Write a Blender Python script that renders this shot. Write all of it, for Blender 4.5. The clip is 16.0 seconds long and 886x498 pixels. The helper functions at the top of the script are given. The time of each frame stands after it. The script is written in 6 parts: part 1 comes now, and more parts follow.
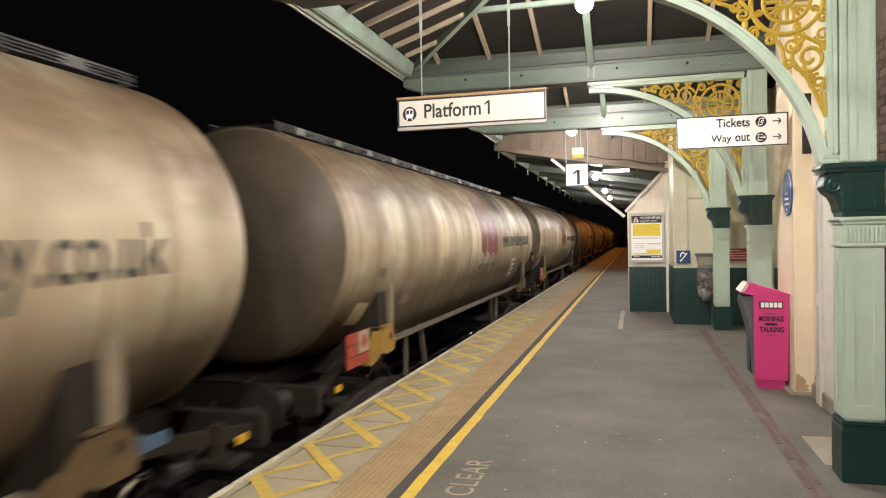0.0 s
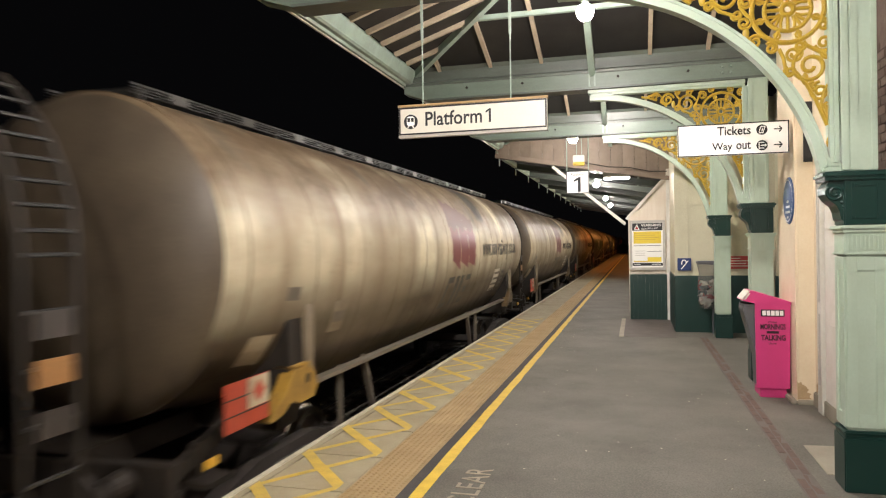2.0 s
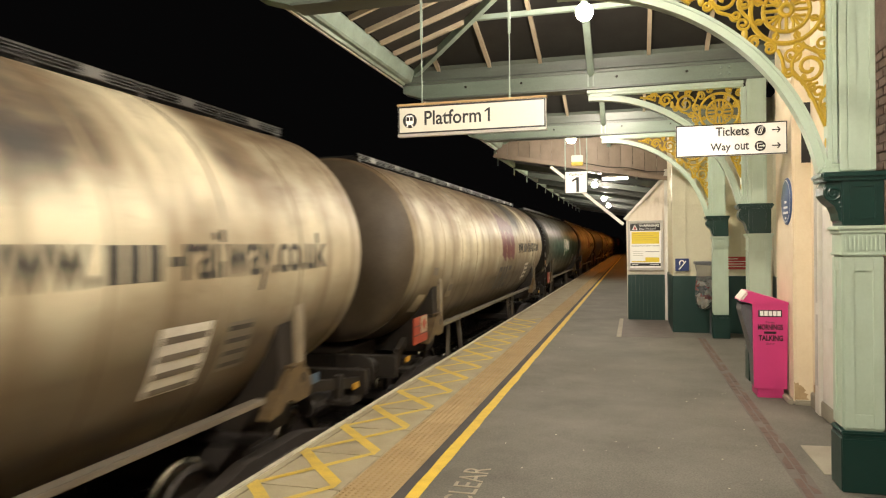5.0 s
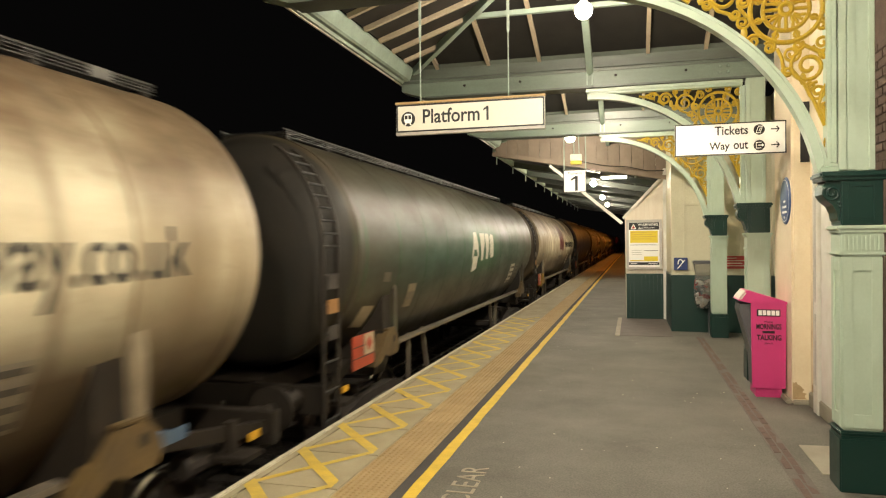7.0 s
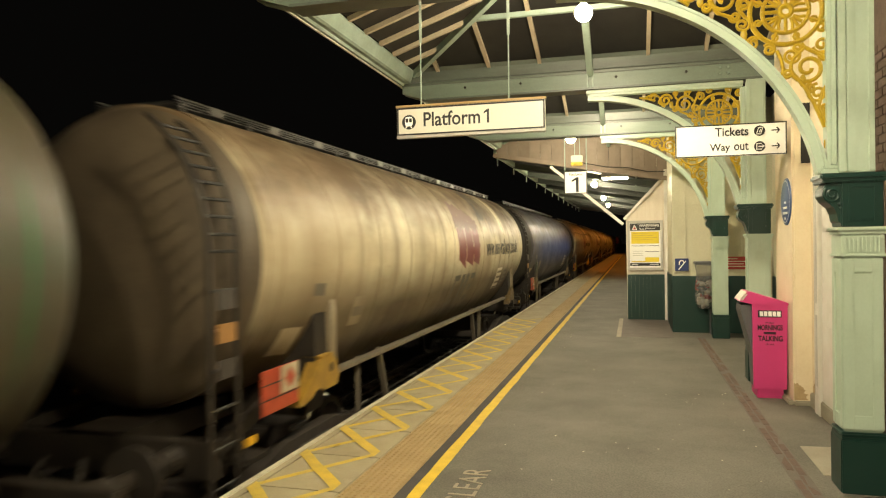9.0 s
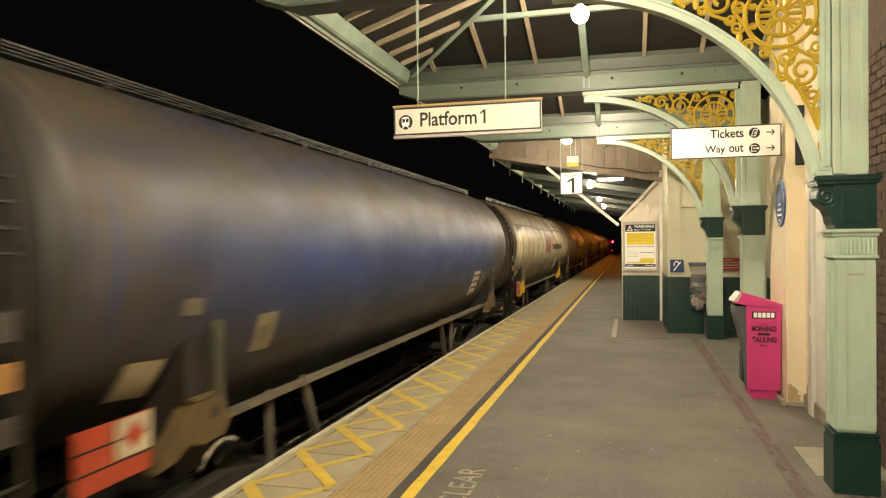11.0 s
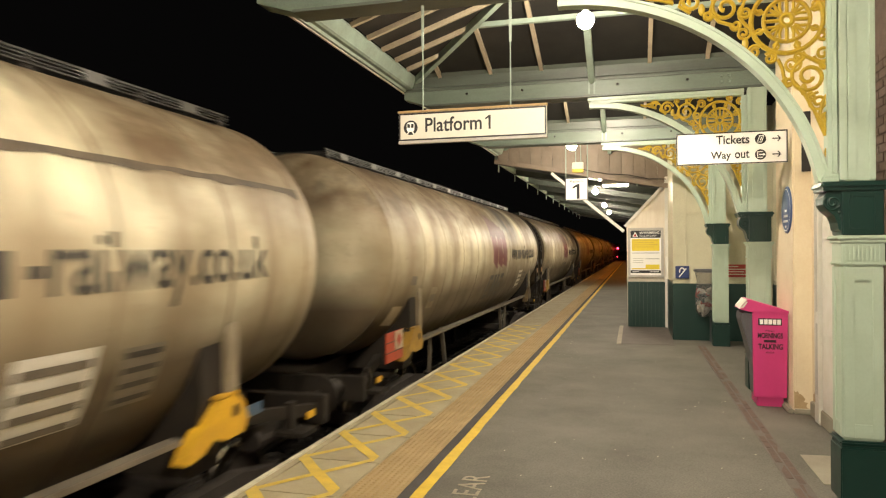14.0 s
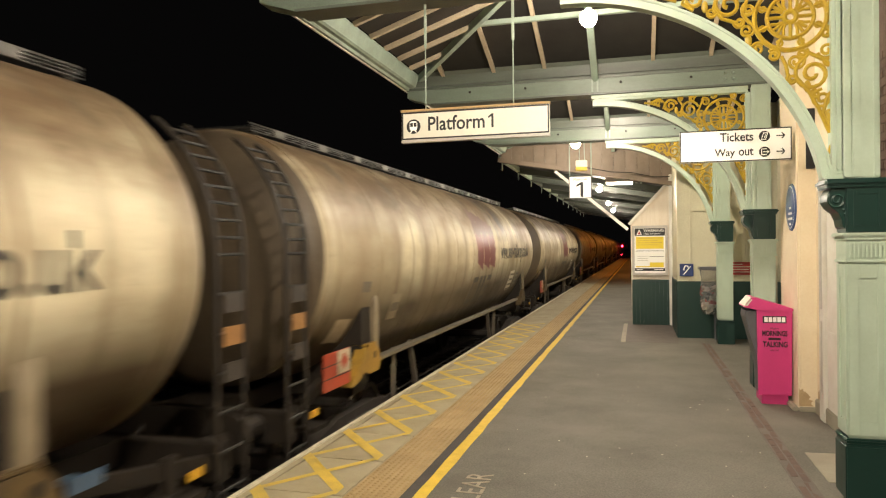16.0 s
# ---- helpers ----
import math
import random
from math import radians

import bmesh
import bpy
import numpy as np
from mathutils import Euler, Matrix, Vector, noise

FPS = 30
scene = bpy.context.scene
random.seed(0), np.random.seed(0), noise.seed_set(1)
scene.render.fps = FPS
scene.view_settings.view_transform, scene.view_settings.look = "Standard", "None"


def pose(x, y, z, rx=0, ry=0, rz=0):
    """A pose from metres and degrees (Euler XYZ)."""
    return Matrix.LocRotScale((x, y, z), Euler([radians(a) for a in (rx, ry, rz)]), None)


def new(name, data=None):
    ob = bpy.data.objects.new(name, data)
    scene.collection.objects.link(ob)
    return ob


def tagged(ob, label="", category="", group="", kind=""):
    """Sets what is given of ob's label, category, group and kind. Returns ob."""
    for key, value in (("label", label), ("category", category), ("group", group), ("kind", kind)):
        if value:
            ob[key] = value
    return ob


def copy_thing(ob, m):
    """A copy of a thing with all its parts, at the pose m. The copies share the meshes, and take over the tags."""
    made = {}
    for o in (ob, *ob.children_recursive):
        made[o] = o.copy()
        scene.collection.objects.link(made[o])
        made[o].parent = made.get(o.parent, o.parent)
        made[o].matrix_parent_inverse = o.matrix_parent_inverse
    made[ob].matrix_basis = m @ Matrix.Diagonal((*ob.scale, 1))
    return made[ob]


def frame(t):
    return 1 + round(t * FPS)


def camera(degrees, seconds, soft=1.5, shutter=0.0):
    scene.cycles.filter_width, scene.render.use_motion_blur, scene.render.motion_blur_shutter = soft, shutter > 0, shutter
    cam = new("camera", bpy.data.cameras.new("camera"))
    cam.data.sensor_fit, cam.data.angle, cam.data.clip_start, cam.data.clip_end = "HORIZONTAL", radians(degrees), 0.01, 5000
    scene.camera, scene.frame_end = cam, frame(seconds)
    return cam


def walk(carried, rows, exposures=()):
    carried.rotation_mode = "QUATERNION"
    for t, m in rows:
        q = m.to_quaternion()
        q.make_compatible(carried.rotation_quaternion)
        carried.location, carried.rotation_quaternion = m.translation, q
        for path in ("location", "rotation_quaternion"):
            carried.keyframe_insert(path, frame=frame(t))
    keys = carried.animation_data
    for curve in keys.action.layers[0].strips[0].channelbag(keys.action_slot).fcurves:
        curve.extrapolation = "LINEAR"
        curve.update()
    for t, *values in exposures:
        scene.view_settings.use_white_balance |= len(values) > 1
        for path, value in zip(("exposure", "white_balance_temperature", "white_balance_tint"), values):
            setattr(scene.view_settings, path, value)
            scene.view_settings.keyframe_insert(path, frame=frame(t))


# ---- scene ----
# ---- camera ----
cam = camera(64.6, 16.0, soft=1.2, shutter=0.42)
walk(cam, [
    (0, pose(0.005, -0.008, 1.798, 89.142, 0.933, 15.301)),
    (0.5, pose(-0.004, -0.006, 1.803, 89.121, 1.009, 15.274)),
    (1, pose(0.014, 0.001, 1.798, 89.202, 0.980, 15.328)),
    (1.5, pose(0.004, 0.008, 1.797, 89.477, 0.913, 15.305)),
    (2, pose(-0.000, -0.001, 1.804, 89.714, 0.859, 15.353)),
    (2.5, pose(-0.002, -0.002, 1.798, 89.674, 0.874, 15.422)),
    (3, pose(-0.000, -0.000, 1.800, 89.459, 0.890, 15.420)),
    (3.5, pose(-0.002, -0.002, 1.800, 89.506, 0.890, 15.348)),
    (4, pose(-0.007, -0.007, 1.795, 89.702, 0.692, 15.255)),
    (6.5, pose(0.003, 0.001, 1.804, 89.647, 0.586, 15.117)),
    (7, pose(-0.003, 0.010, 1.801, 89.565, 0.512, 15.085)),
    (7.5, pose(0.004, 0.006, 1.802, 89.557, 0.487, 15.106)),
    (8, pose(-0.003, 0.004, 1.811, 89.594, 0.539, 15.056)),
    (8.5, pose(0.005, 0.003, 1.808, 89.643, 0.635, 15.122)),
    (9, pose(0.001, -0.002, 1.815, 89.646, 0.719, 15.181)),
    (11.5, pose(0.002, -0.020, 1.814, 89.679, 0.404, 14.782)),
    (12, pose(-0.001, -0.013, 1.818, 89.979, 0.363, 14.840)),
    (12.5, pose(0.003, -0.010, 1.819, 90.342, 0.353, 15.007)),
    (13, pose(0.004, -0.006, 1.813, 90.463, 0.328, 15.036)),
    (13.5, pose(0.007, -0.009, 1.809, 90.366, 0.367, 15.059)),
    (14, pose(0.001, -0.009, 1.811, 90.127, 0.282, 15.223)),
    (14.5, pose(0.002, -0.007, 1.811, 89.924, 0.228, 15.422)),
    (15, pose(0.003, -0.010, 1.811, 89.854, 0.232, 15.489)),
    (15.5, pose(0.004, -0.004, 1.815, 89.975, 0.446, 15.514)),
    (16, pose(0.008, -0.009, 1.813, 90.007, 0.484, 15.559)),
], exposures=[
    (0.0, 0.0, 5650, 15), (2.5, 0.0, 5700, 15), (4.2, 0.0, 6050, 12), (6.3, 0.0, 6450, 9), (7.2, 0.0, 6600, 7), (8.2, 0.0, 7050, 3), (9.2, 0.0, 7300, 1),
    (11.3, 0.0, 7100, 7), (12.5, 0.0, 6950, 7), (13.5, 0.0, 6600, 8), (16.0, 0.0, 6500, 11),
])

# ---- world and light ----
world = bpy.data.worlds.new("night")
scene.world = world
world.use_nodes = True
world.node_tree.nodes["Background"].inputs[0].default_value = (0.12, 0.11, 0.105, 1)
world.node_tree.nodes["Background"].inputs[1].default_value = 0.017
LAMP = (1.0, 0.87, 0.69)      # warm white canopy globes
SODIUM = (1.0, 0.36, 0.06)    # street light beyond the canopy
GLOBE = 1820.0
SODIUM_POWER = 420.0


# ---- materials ----
def shader(name):
    m = bpy.data.materials.new(name)
    m.use_nodes = True
    nt = m.node_tree
    return m, nt, nt.nodes["Principled BSDF"]


def mat(name, col, col2=None, rough=0.6, metal=0.0, scale=4.0, fine=60.0, amount=0.6, bump=0.15, stretch=(1, 1, 1), spec=0.5, sharp=0.35, depth=0.004, speckle=0.22):
    """A painted or mineral surface: two tones at two scales, with a fine relief."""
    m, nt, b = shader(name)
    n, l = nt.nodes.new, nt.links.new
    col2 = col2 or tuple(c * 0.6 for c in col)
    tc, info = n("ShaderNodeTexCoord"), n("ShaderNodeObjectInfo")
    off = n("ShaderNodeVectorMath"); off.operation = "MULTIPLY_ADD"
    off.inputs[1].default_value = (37, 53, 71)
    l(info.outputs["Random"], off.inputs[0]); l(tc.outputs["Object"], off.inputs[2])
    mp = n("ShaderNodeMapping"); mp.inputs["Scale"].default_value = stretch
    l(off.outputs[0], mp.inputs[0])
    big, small = n("ShaderNodeTexNoise"), n("ShaderNodeTexNoise")
    big.inputs["Scale"].default_value, big.inputs["Detail"].default_value, big.inputs["Roughness"].default_value = scale, 6, 0.62
    small.inputs["Scale"].default_value, small.inputs["Detail"].default_value = fine, 3
    l(mp.outputs[0], big.inputs["Vector"]); l(off.outputs[0], small.inputs["Vector"])
    ramp = n("ShaderNodeMapRange")
    ramp.inputs["From Min"].default_value, ramp.inputs["From Max"].default_value = 0.5 - sharp / 2, 0.5 + sharp / 2 + 0.12
    ramp.inputs["To Max"].default_value = amount
    l(big.outputs["Fac"], ramp.inputs["Value"])
    mix = n("ShaderNodeMix"); mix.data_type = "RGBA"
    mix.inputs["A"].default_value, mix.inputs["B"].default_value = (*col, 1), (*col2, 1)
    l(ramp.outputs[0], mix.inputs["Factor"])
    grain = n("ShaderNodeMix"); grain.data_type, grain.blend_type = "RGBA", "OVERLAY"
    grain.inputs["Factor"].default_value = speckle
    l(mix.outputs["Result"], grain.inputs["A"]); l(small.outputs["Fac"], grain.inputs["B"])
    l(grain.outputs["Result"], b.inputs["Base Color"])
    rr = n("ShaderNodeMapRange")
    rr.inputs["To Min"].default_value, rr.inputs["To Max"].default_value = max(0.05, rough - 0.1), min(1, rough + 0.12)
    l(big.outputs["Fac"], rr.inputs["Value"]); l(rr.outputs[0], b.inputs["Roughness"])
    b.inputs["Metallic"].default_value = metal
    b.inputs["Specular IOR Level"].default_value = spec
    bp = n("ShaderNodeBump"); bp.inputs["Strength"].default_value, bp.inputs["Distance"].default_value = bump, depth
    l(small.outputs["Fac"], bp.inputs["Height"]); l(bp.outputs[0], b.inputs["Normal"])
    return m


def glow(name, col, strength):
    m, nt, b = shader(name)
    b.inputs["Base Color"].default_value = (*col, 1)
    b.inputs["Emission Color"].default_value = (*col, 1)
    b.inputs["Emission Strength"].default_value = strength
    return m


def tank_paint(name, base, dust, rust, wash=0.55, rough=0.34, dirt=1.0, clean=None):
    """Weathered gloss paint: rust-brown runs down from the crown, dust smears, brown dirt that darkens towards the
    bottom.
    """
    m, nt, b = shader(name)
    n, l = nt.nodes.new, nt.links.new
    tc, info = n("ShaderNodeTexCoord"), n("ShaderNodeObjectInfo")
    off = n("ShaderNodeVectorMath"); off.operation = "MULTIPLY_ADD"
    off.inputs[1].default_value = (0, 61, 0)
    l(info.outputs["Random"], off.inputs[0]); l(tc.outputs["Object"], off.inputs[2])

    def noise(scale, stretch, detail=5, rough_=0.6):
        mp = n("ShaderNodeMapping"); mp.inputs["Scale"].default_value = stretch
        l(off.outputs[0], mp.inputs[0])
        t = n("ShaderNodeTexNoise")
        t.inputs["Scale"].default_value, t.inputs["Detail"].default_value, t.inputs["Roughness"].default_value = scale, detail, rough_
        l(mp.outputs[0], t.inputs["Vector"])
        return t.outputs["Fac"]

    def rng(src, a, z, lo, hi):
        r = n("ShaderNodeMapRange")
        for k, v in zip(("From Min", "From Max", "To Min", "To Max"), (a, z, lo, hi)):
            r.inputs[k].default_value = v
        l(src, r.inputs["Value"])
        return r.outputs[0]

    def mix(a, c, f, mode="MIX"):
        x = n("ShaderNodeMix"); x.data_type, x.blend_type = "RGBA", mode
        if isinstance(a, tuple):
            x.inputs["A"].default_value = (*a, 1)
        else:
            l(a, x.inputs["A"])
        x.inputs["B"].default_value = (*c, 1)
        l(f, x.inputs["Factor"])
        return x.outputs["Result"]

    def mul(a, c):
        x = n("ShaderNodeMath"); x.operation = "MULTIPLY"
        l(a, x.inputs[0]); l(c, x.inputs[1])
        return x.outputs[0]

    sep = n("ShaderNodeSeparateXYZ"); l(tc.outputs["Object"], sep.inputs[0])
    Y, Z = sep.outputs["Y"], sep.outputs["Z"]

    def near(src, mid, a, z):
        x = n("ShaderNodeMath"); x.operation = "SUBTRACT"; l(src, x.inputs[0]); x.inputs[1].default_value = mid
        y = n("ShaderNodeMath"); y.operation = "ABSOLUTE"; l(x.outputs[0], y.inputs[0])
        return rng(y.outputs[0], a, z, 1.0, 0.0)

    smear = noise(1.5, (1, 0.6, 1.5), 6)
    cloud = noise(0.55, (0.5, 0.9, 0.5), 3)
    drip = noise(1.0, (0.5, 1.4, 0.35), 4)
    grit = noise(9.0, (1, 0.35, 1), 5, 0.7)
    c = mix(base, dust, rng(smear, 0.40, 0.72, 0.0, wash))
    c = mix(c, dust, rng(cloud, 0.46, 0.58, 0.0, 0.72 * dirt))
    ring = n("ShaderNodeMath"); ring.operation = "PINGPONG"; ring.inputs[1].default_value = 0.62
    l(Y, ring.inputs[0])
    c = mix(c, rust, mul(rng(ring.outputs[0], 0.015, 0.08, 0.72 * dirt, 0.0), rng(drip, 0.36, 0.56, 0.1, 1.0)))    # ring welds
    c = mix(c, dust, mul(rng(ring.outputs[0], 0.04, 0.34, 0.9 * dirt, 0.0), rng(cloud, 0.36, 0.6, 0.0, 1.0)))     # weeping beside them
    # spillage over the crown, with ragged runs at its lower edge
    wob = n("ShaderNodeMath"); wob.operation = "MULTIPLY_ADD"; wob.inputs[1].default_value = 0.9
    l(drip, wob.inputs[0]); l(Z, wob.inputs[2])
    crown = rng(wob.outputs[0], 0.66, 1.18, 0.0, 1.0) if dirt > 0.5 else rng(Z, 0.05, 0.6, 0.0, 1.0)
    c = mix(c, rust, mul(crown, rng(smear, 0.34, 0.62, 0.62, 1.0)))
    if dirt > 0.5:
        c = mix(c, tuple(min(0.8, x * 1.12) for x in base), mul(mul(near(Y, 4.0, 0.3, 0.75), rng(Z, 0.15, 0.45, 0.0, 1.0)), rng(drip, 0.36, 0.56, 1.0, 0.2)))   # rain-washed band
        soot = noise(1.3, (0.6, 1.0, 0.8), 6, 0.66)
        spill = mul(mul(near(Y, 2.35, 0.35, 1.15), rng(wob.outputs[0], 0.72, 1.05, 0.0, 1.0)), rng(soot, 0.40, 0.54, 0.0, 0.95))
        c = mix(c, (0.032, 0.029, 0.027), spill)                                    # black cargo spilt from the hatch
        c = mix(c, (0.05, 0.045, 0.038), mul(rng(Z, 0.5, 0.95, 0.0, 1.0), rng(soot, 0.55, 0.68, 0.0, 0.55)))
    else:
        ends = n("ShaderNodeMath"); ends.operation = "ABSOLUTE"; l(Y, ends.inputs[0])
        c = mix(c, rust, mul(rng(ends.outputs[0], 4.2, 6.6, 0.0, 0.9), rng(smear, 0.3, 0.6, 0.6, 1.0)))            # brake dust towards the ends
    if clean:
        wiped = mul(near(Y, 0.05, 0.9, 1.7), near(Z, -0.10, 0.30, 0.62))
        c = mix(c, clean, mul(wiped, rng(smear, 0.3, 0.62, 0.95, 0.45)))   # wiped clean round the emblem
    low_dirt = rng(Z, -0.16, -0.70 if dirt > 0.5 else -0.85, 0.0, 1.0)   # brown dirt, darker towards the bottom
    c = mix(c, tuple(x * 0.42 for x in rust), mul(low_dirt, rng(cloud, 0.40, 0.60, 1.0, 0.8)))
    c = mix(c, tuple(x * 0.55 for x in dust), rng(grit, 0.60, 0.74, 0.0, 0.35))
    l(c, b.inputs["Base Color"])
    l(rng(smear, 0.3, 0.7, rough - 0.04, rough + 0.16), b.inputs["Roughness"])
    bp = n("ShaderNodeBump"); bp.inputs["Strength"].default_value, bp.inputs["Distance"].default_value = 0.06, 0.012
    l(noise(0.9, (1, 1, 1), 2), bp.inputs["Height"]); l(bp.outputs[0], b.inputs["Normal"])
    return m


MINT = mat("mint_gloss_paint", (0.47, 0.575, 0.465), (0.34, 0.40, 0.29), 0.36, scale=2.5, fine=60, amount=0.5, bump=0.05, speckle=0.06)
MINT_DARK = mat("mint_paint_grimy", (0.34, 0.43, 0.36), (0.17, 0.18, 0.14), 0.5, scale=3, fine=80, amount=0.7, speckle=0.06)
# beam paints: grime, plus extra darkness that tones down lamplight on the beams
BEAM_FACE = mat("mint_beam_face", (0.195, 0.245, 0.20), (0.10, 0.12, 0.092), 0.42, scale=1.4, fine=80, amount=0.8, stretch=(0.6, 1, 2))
BEAM_MINT = mat("grimy_shaded_mint_beam", (0.12, 0.14, 0.118), (0.055, 0.058, 0.048), 0.4, scale=1.6, fine=80, amount=0.85, stretch=(0.5, 1, 3))
GREEN = mat("bottle_green_gloss", (0.006, 0.034, 0.027), (0.011, 0.038, 0.03), 0.33, scale=5, fine=90, bump=0.12, speckle=0.06)
CREAM = mat("cream_masonry_paint", (0.77, 0.665, 0.485), (0.58, 0.45, 0.29), 0.62, scale=2.2, fine=45, amount=0.55, bump=0.3, speckle=0.1)
# one boarding in two tones: pale for the lit screen, darkened for the gable's shade
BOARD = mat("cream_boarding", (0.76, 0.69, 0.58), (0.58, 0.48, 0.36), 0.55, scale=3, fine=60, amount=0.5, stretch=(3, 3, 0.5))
BOARD_SHADED = mat("shaded_boarding", (0.24, 0.188, 0.14), (0.12, 0.085, 0.058), 0.6, scale=1.5, fine=60, amount=0.8, stretch=(1.5, 3, 1))
PANEL = mat("pale_cream_panel", (0.58, 0.55, 0.40), (0.44, 0.40, 0.27), 0.5, scale=2, fine=70, amount=0.5)
WHITE = mat("white_gloss_paint", (0.72, 0.70, 0.64), (0.52, 0.47, 0.38), 0.4, scale=5, fine=80, amount=0.5, speckle=0.06)
GOLD = mat("gold_painted_iron", (0.52, 0.36, 0.035), (0.33, 0.215, 0.02), 0.36, scale=7, fine=90, amount=0.6)
BROWN = mat("brown_brick", (0.10, 0.062, 0.042), (0.06, 0.036, 0.025), 0.75, scale=9, fine=80, amount=0.8, bump=0.5)
ASPHALT = mat("worn_asphalt", (0.168, 0.157, 0.130), (0.104, 0.097, 0.081), 0.78, scale=1.1, fine=70, amount=0.9, bump=0.5, sharp=0.3, spec=0.35, speckle=0.6)
JOINT = mat("dark_asphalt_strip", (0.055, 0.05, 0.048), (0.035, 0.033, 0.03), 0.8, scale=3, fine=150, bump=0.4)
CONCRETE = mat("concrete_slab", (0.36, 0.33, 0.255), (0.24, 0.21, 0.155), 0.75, scale=2.4, fine=110, amount=0.8, bump=0.35)
NOSING = mat("white_edge_paint", (0.64, 0.59, 0.46), (0.38, 0.33, 0.24), 0.6, scale=6, fine=100, amount=0.8, bump=0.3)
SLAB = mat("ochre_stained_slab", (0.40, 0.345, 0.225), (0.25, 0.21, 0.135), 0.75, scale=2.0, fine=110, amount=0.8, bump=0.35)
BUFF = mat("buff_tactile", (0.40, 0.285, 0.135), (0.27, 0.185, 0.085), 0.72, scale=2.0, fine=110, amount=0.8, bump=0.3)
YELLOW = mat("yellow_line_paint", (0.74, 0.51, 0.04), (0.48, 0.32, 0.05), 0.6, scale=7, fine=120, amount=0.7, bump=0.3)
WORN_YELLOW = mat("worn_yellow_paint", (0.66, 0.46, 0.05), (0.36, 0.27, 0.10), 0.65, scale=5, fine=120, amount=0.75, bump=0.3)
STENCIL = mat("stencil_paint", (0.36, 0.31, 0.22), (0.19, 0.17, 0.13), 0.7, scale=9, fine=120, amount=0.9)
BRICK_RED = mat("red_brick_channel", (0.135, 0.082, 0.060), (0.085, 0.065, 0.052), 0.8, scale=5, fine=120, amount=0.9, bump=0.4)
PAVING = mat("worn_brown_paving", (0.15, 0.125, 0.108), (0.105, 0.09, 0.08), 0.8, scale=4, fine=120, amount=0.9, bump=0.4)
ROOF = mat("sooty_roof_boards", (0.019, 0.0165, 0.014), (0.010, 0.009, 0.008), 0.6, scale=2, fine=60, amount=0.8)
BAR = mat("cream_glazing_bar", (0.48, 0.40, 0.29), (0.32, 0.25, 0.17), 0.5, scale=6, fine=70)
SOOT = mat("tarry_soot", (0.05, 0.038, 0.026), (0.14, 0.105, 0.065), 0.7, scale=5, fine=60, amount=0.9)
IRON = mat("sooty_iron", (0.019, 0.016, 0.013), (0.038, 0.028, 0.019), 0.6, scale=5, fine=70, amount=0.8, bump=0.3, spec=0.3)
RUSTY = mat("rusty_cast_steel", (0.048, 0.040, 0.034), (0.026, 0.021, 0.018), 0.55, metal=0.0, scale=6, fine=70, amount=0.9, bump=0.4)
SOLEBAR = mat("grey_solebar_paint", (0.10, 0.085, 0.066), (0.22, 0.185, 0.14), 0.5, scale=2, fine=70, amount=0.9)
STEEL = mat("worn_bright_steel", (0.68, 0.66, 0.62), (0.5, 0.47, 0.42), 0.2, metal=1.0, scale=8, fine=60)
GRILLE = mat("galvanised_walkway", (0.022, 0.021, 0.019), (0.014, 0.013, 0.012), 0.6, metal=0.1, scale=6, fine=80)
TOE = mat("dull_galvanised_plate", (0.085, 0.08, 0.072), (0.05, 0.046, 0.04), 0.5, metal=0.1, scale=6, fine=80)
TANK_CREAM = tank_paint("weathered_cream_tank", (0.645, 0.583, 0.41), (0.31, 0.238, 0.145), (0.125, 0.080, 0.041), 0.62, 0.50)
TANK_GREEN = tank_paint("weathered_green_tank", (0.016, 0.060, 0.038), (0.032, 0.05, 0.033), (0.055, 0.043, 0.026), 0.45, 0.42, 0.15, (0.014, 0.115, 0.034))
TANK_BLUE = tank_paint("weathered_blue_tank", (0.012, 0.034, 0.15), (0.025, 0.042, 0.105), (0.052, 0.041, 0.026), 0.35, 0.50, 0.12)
TANK_END = mat("grimy_tank_end", (0.11, 0.084, 0.054), (0.045, 0.033, 0.022), 0.5, scale=1.6, fine=50, amount=0.8)
DARK_END = mat("black_tank_end", (0.025, 0.024, 0.02), (0.045, 0.035, 0.025), 0.5, scale=2, fine=50)
FIN = mat("dirty_saddle_plate", (0.26, 0.215, 0.145), (0.11, 0.08, 0.048), 0.5, scale=3, fine=60, amount=0.8)
CREAM_FIN = mat("cream_steel_plate", (0.50, 0.44, 0.32), (0.27, 0.19, 0.11), 0.45, scale=3, fine=60, amount=0.8)
MAROON = mat("faded_maroon_transfer", (0.15, 0.021, 0.026), (0.19, 0.06, 0.052), 0.45, scale=3, fine=40, amount=0.6)
MAROON_DIRTY = mat("sooty_maroon_transfer", (0.10, 0.036, 0.034), (0.17, 0.10, 0.075), 0.5, scale=4, fine=40, amount=0.7, stretch=(1, 1, 4))
CHARCOAL = mat("charcoal_lettering", (0.036, 0.033, 0.028), (0.07, 0.061, 0.047), 0.5, scale=4, fine=40)
JACK_YELLOW = mat("yellow_jack_paint", (0.70, 0.40, 0.02), (0.35, 0.19, 0.03), 0.5, scale=5, fine=60, amount=0.7)
JACK_MID = mat("mustard_jack_paint", (0.38, 0.22, 0.025), (0.14, 0.085, 0.03), 0.55, scale=5, fine=60, amount=0.8)
JACK_DIRTY = mat("dirty_yellow_jack_paint", (0.125, 0.08, 0.027), (0.05, 0.036, 0.023), 0.6, scale=5, fine=60, amount=0.9)
BLUE_PLATE = mat("faded_blue_plate", (0.05, 0.10, 0.18), (0.09, 0.12, 0.15), 0.5, scale=8, fine=60)
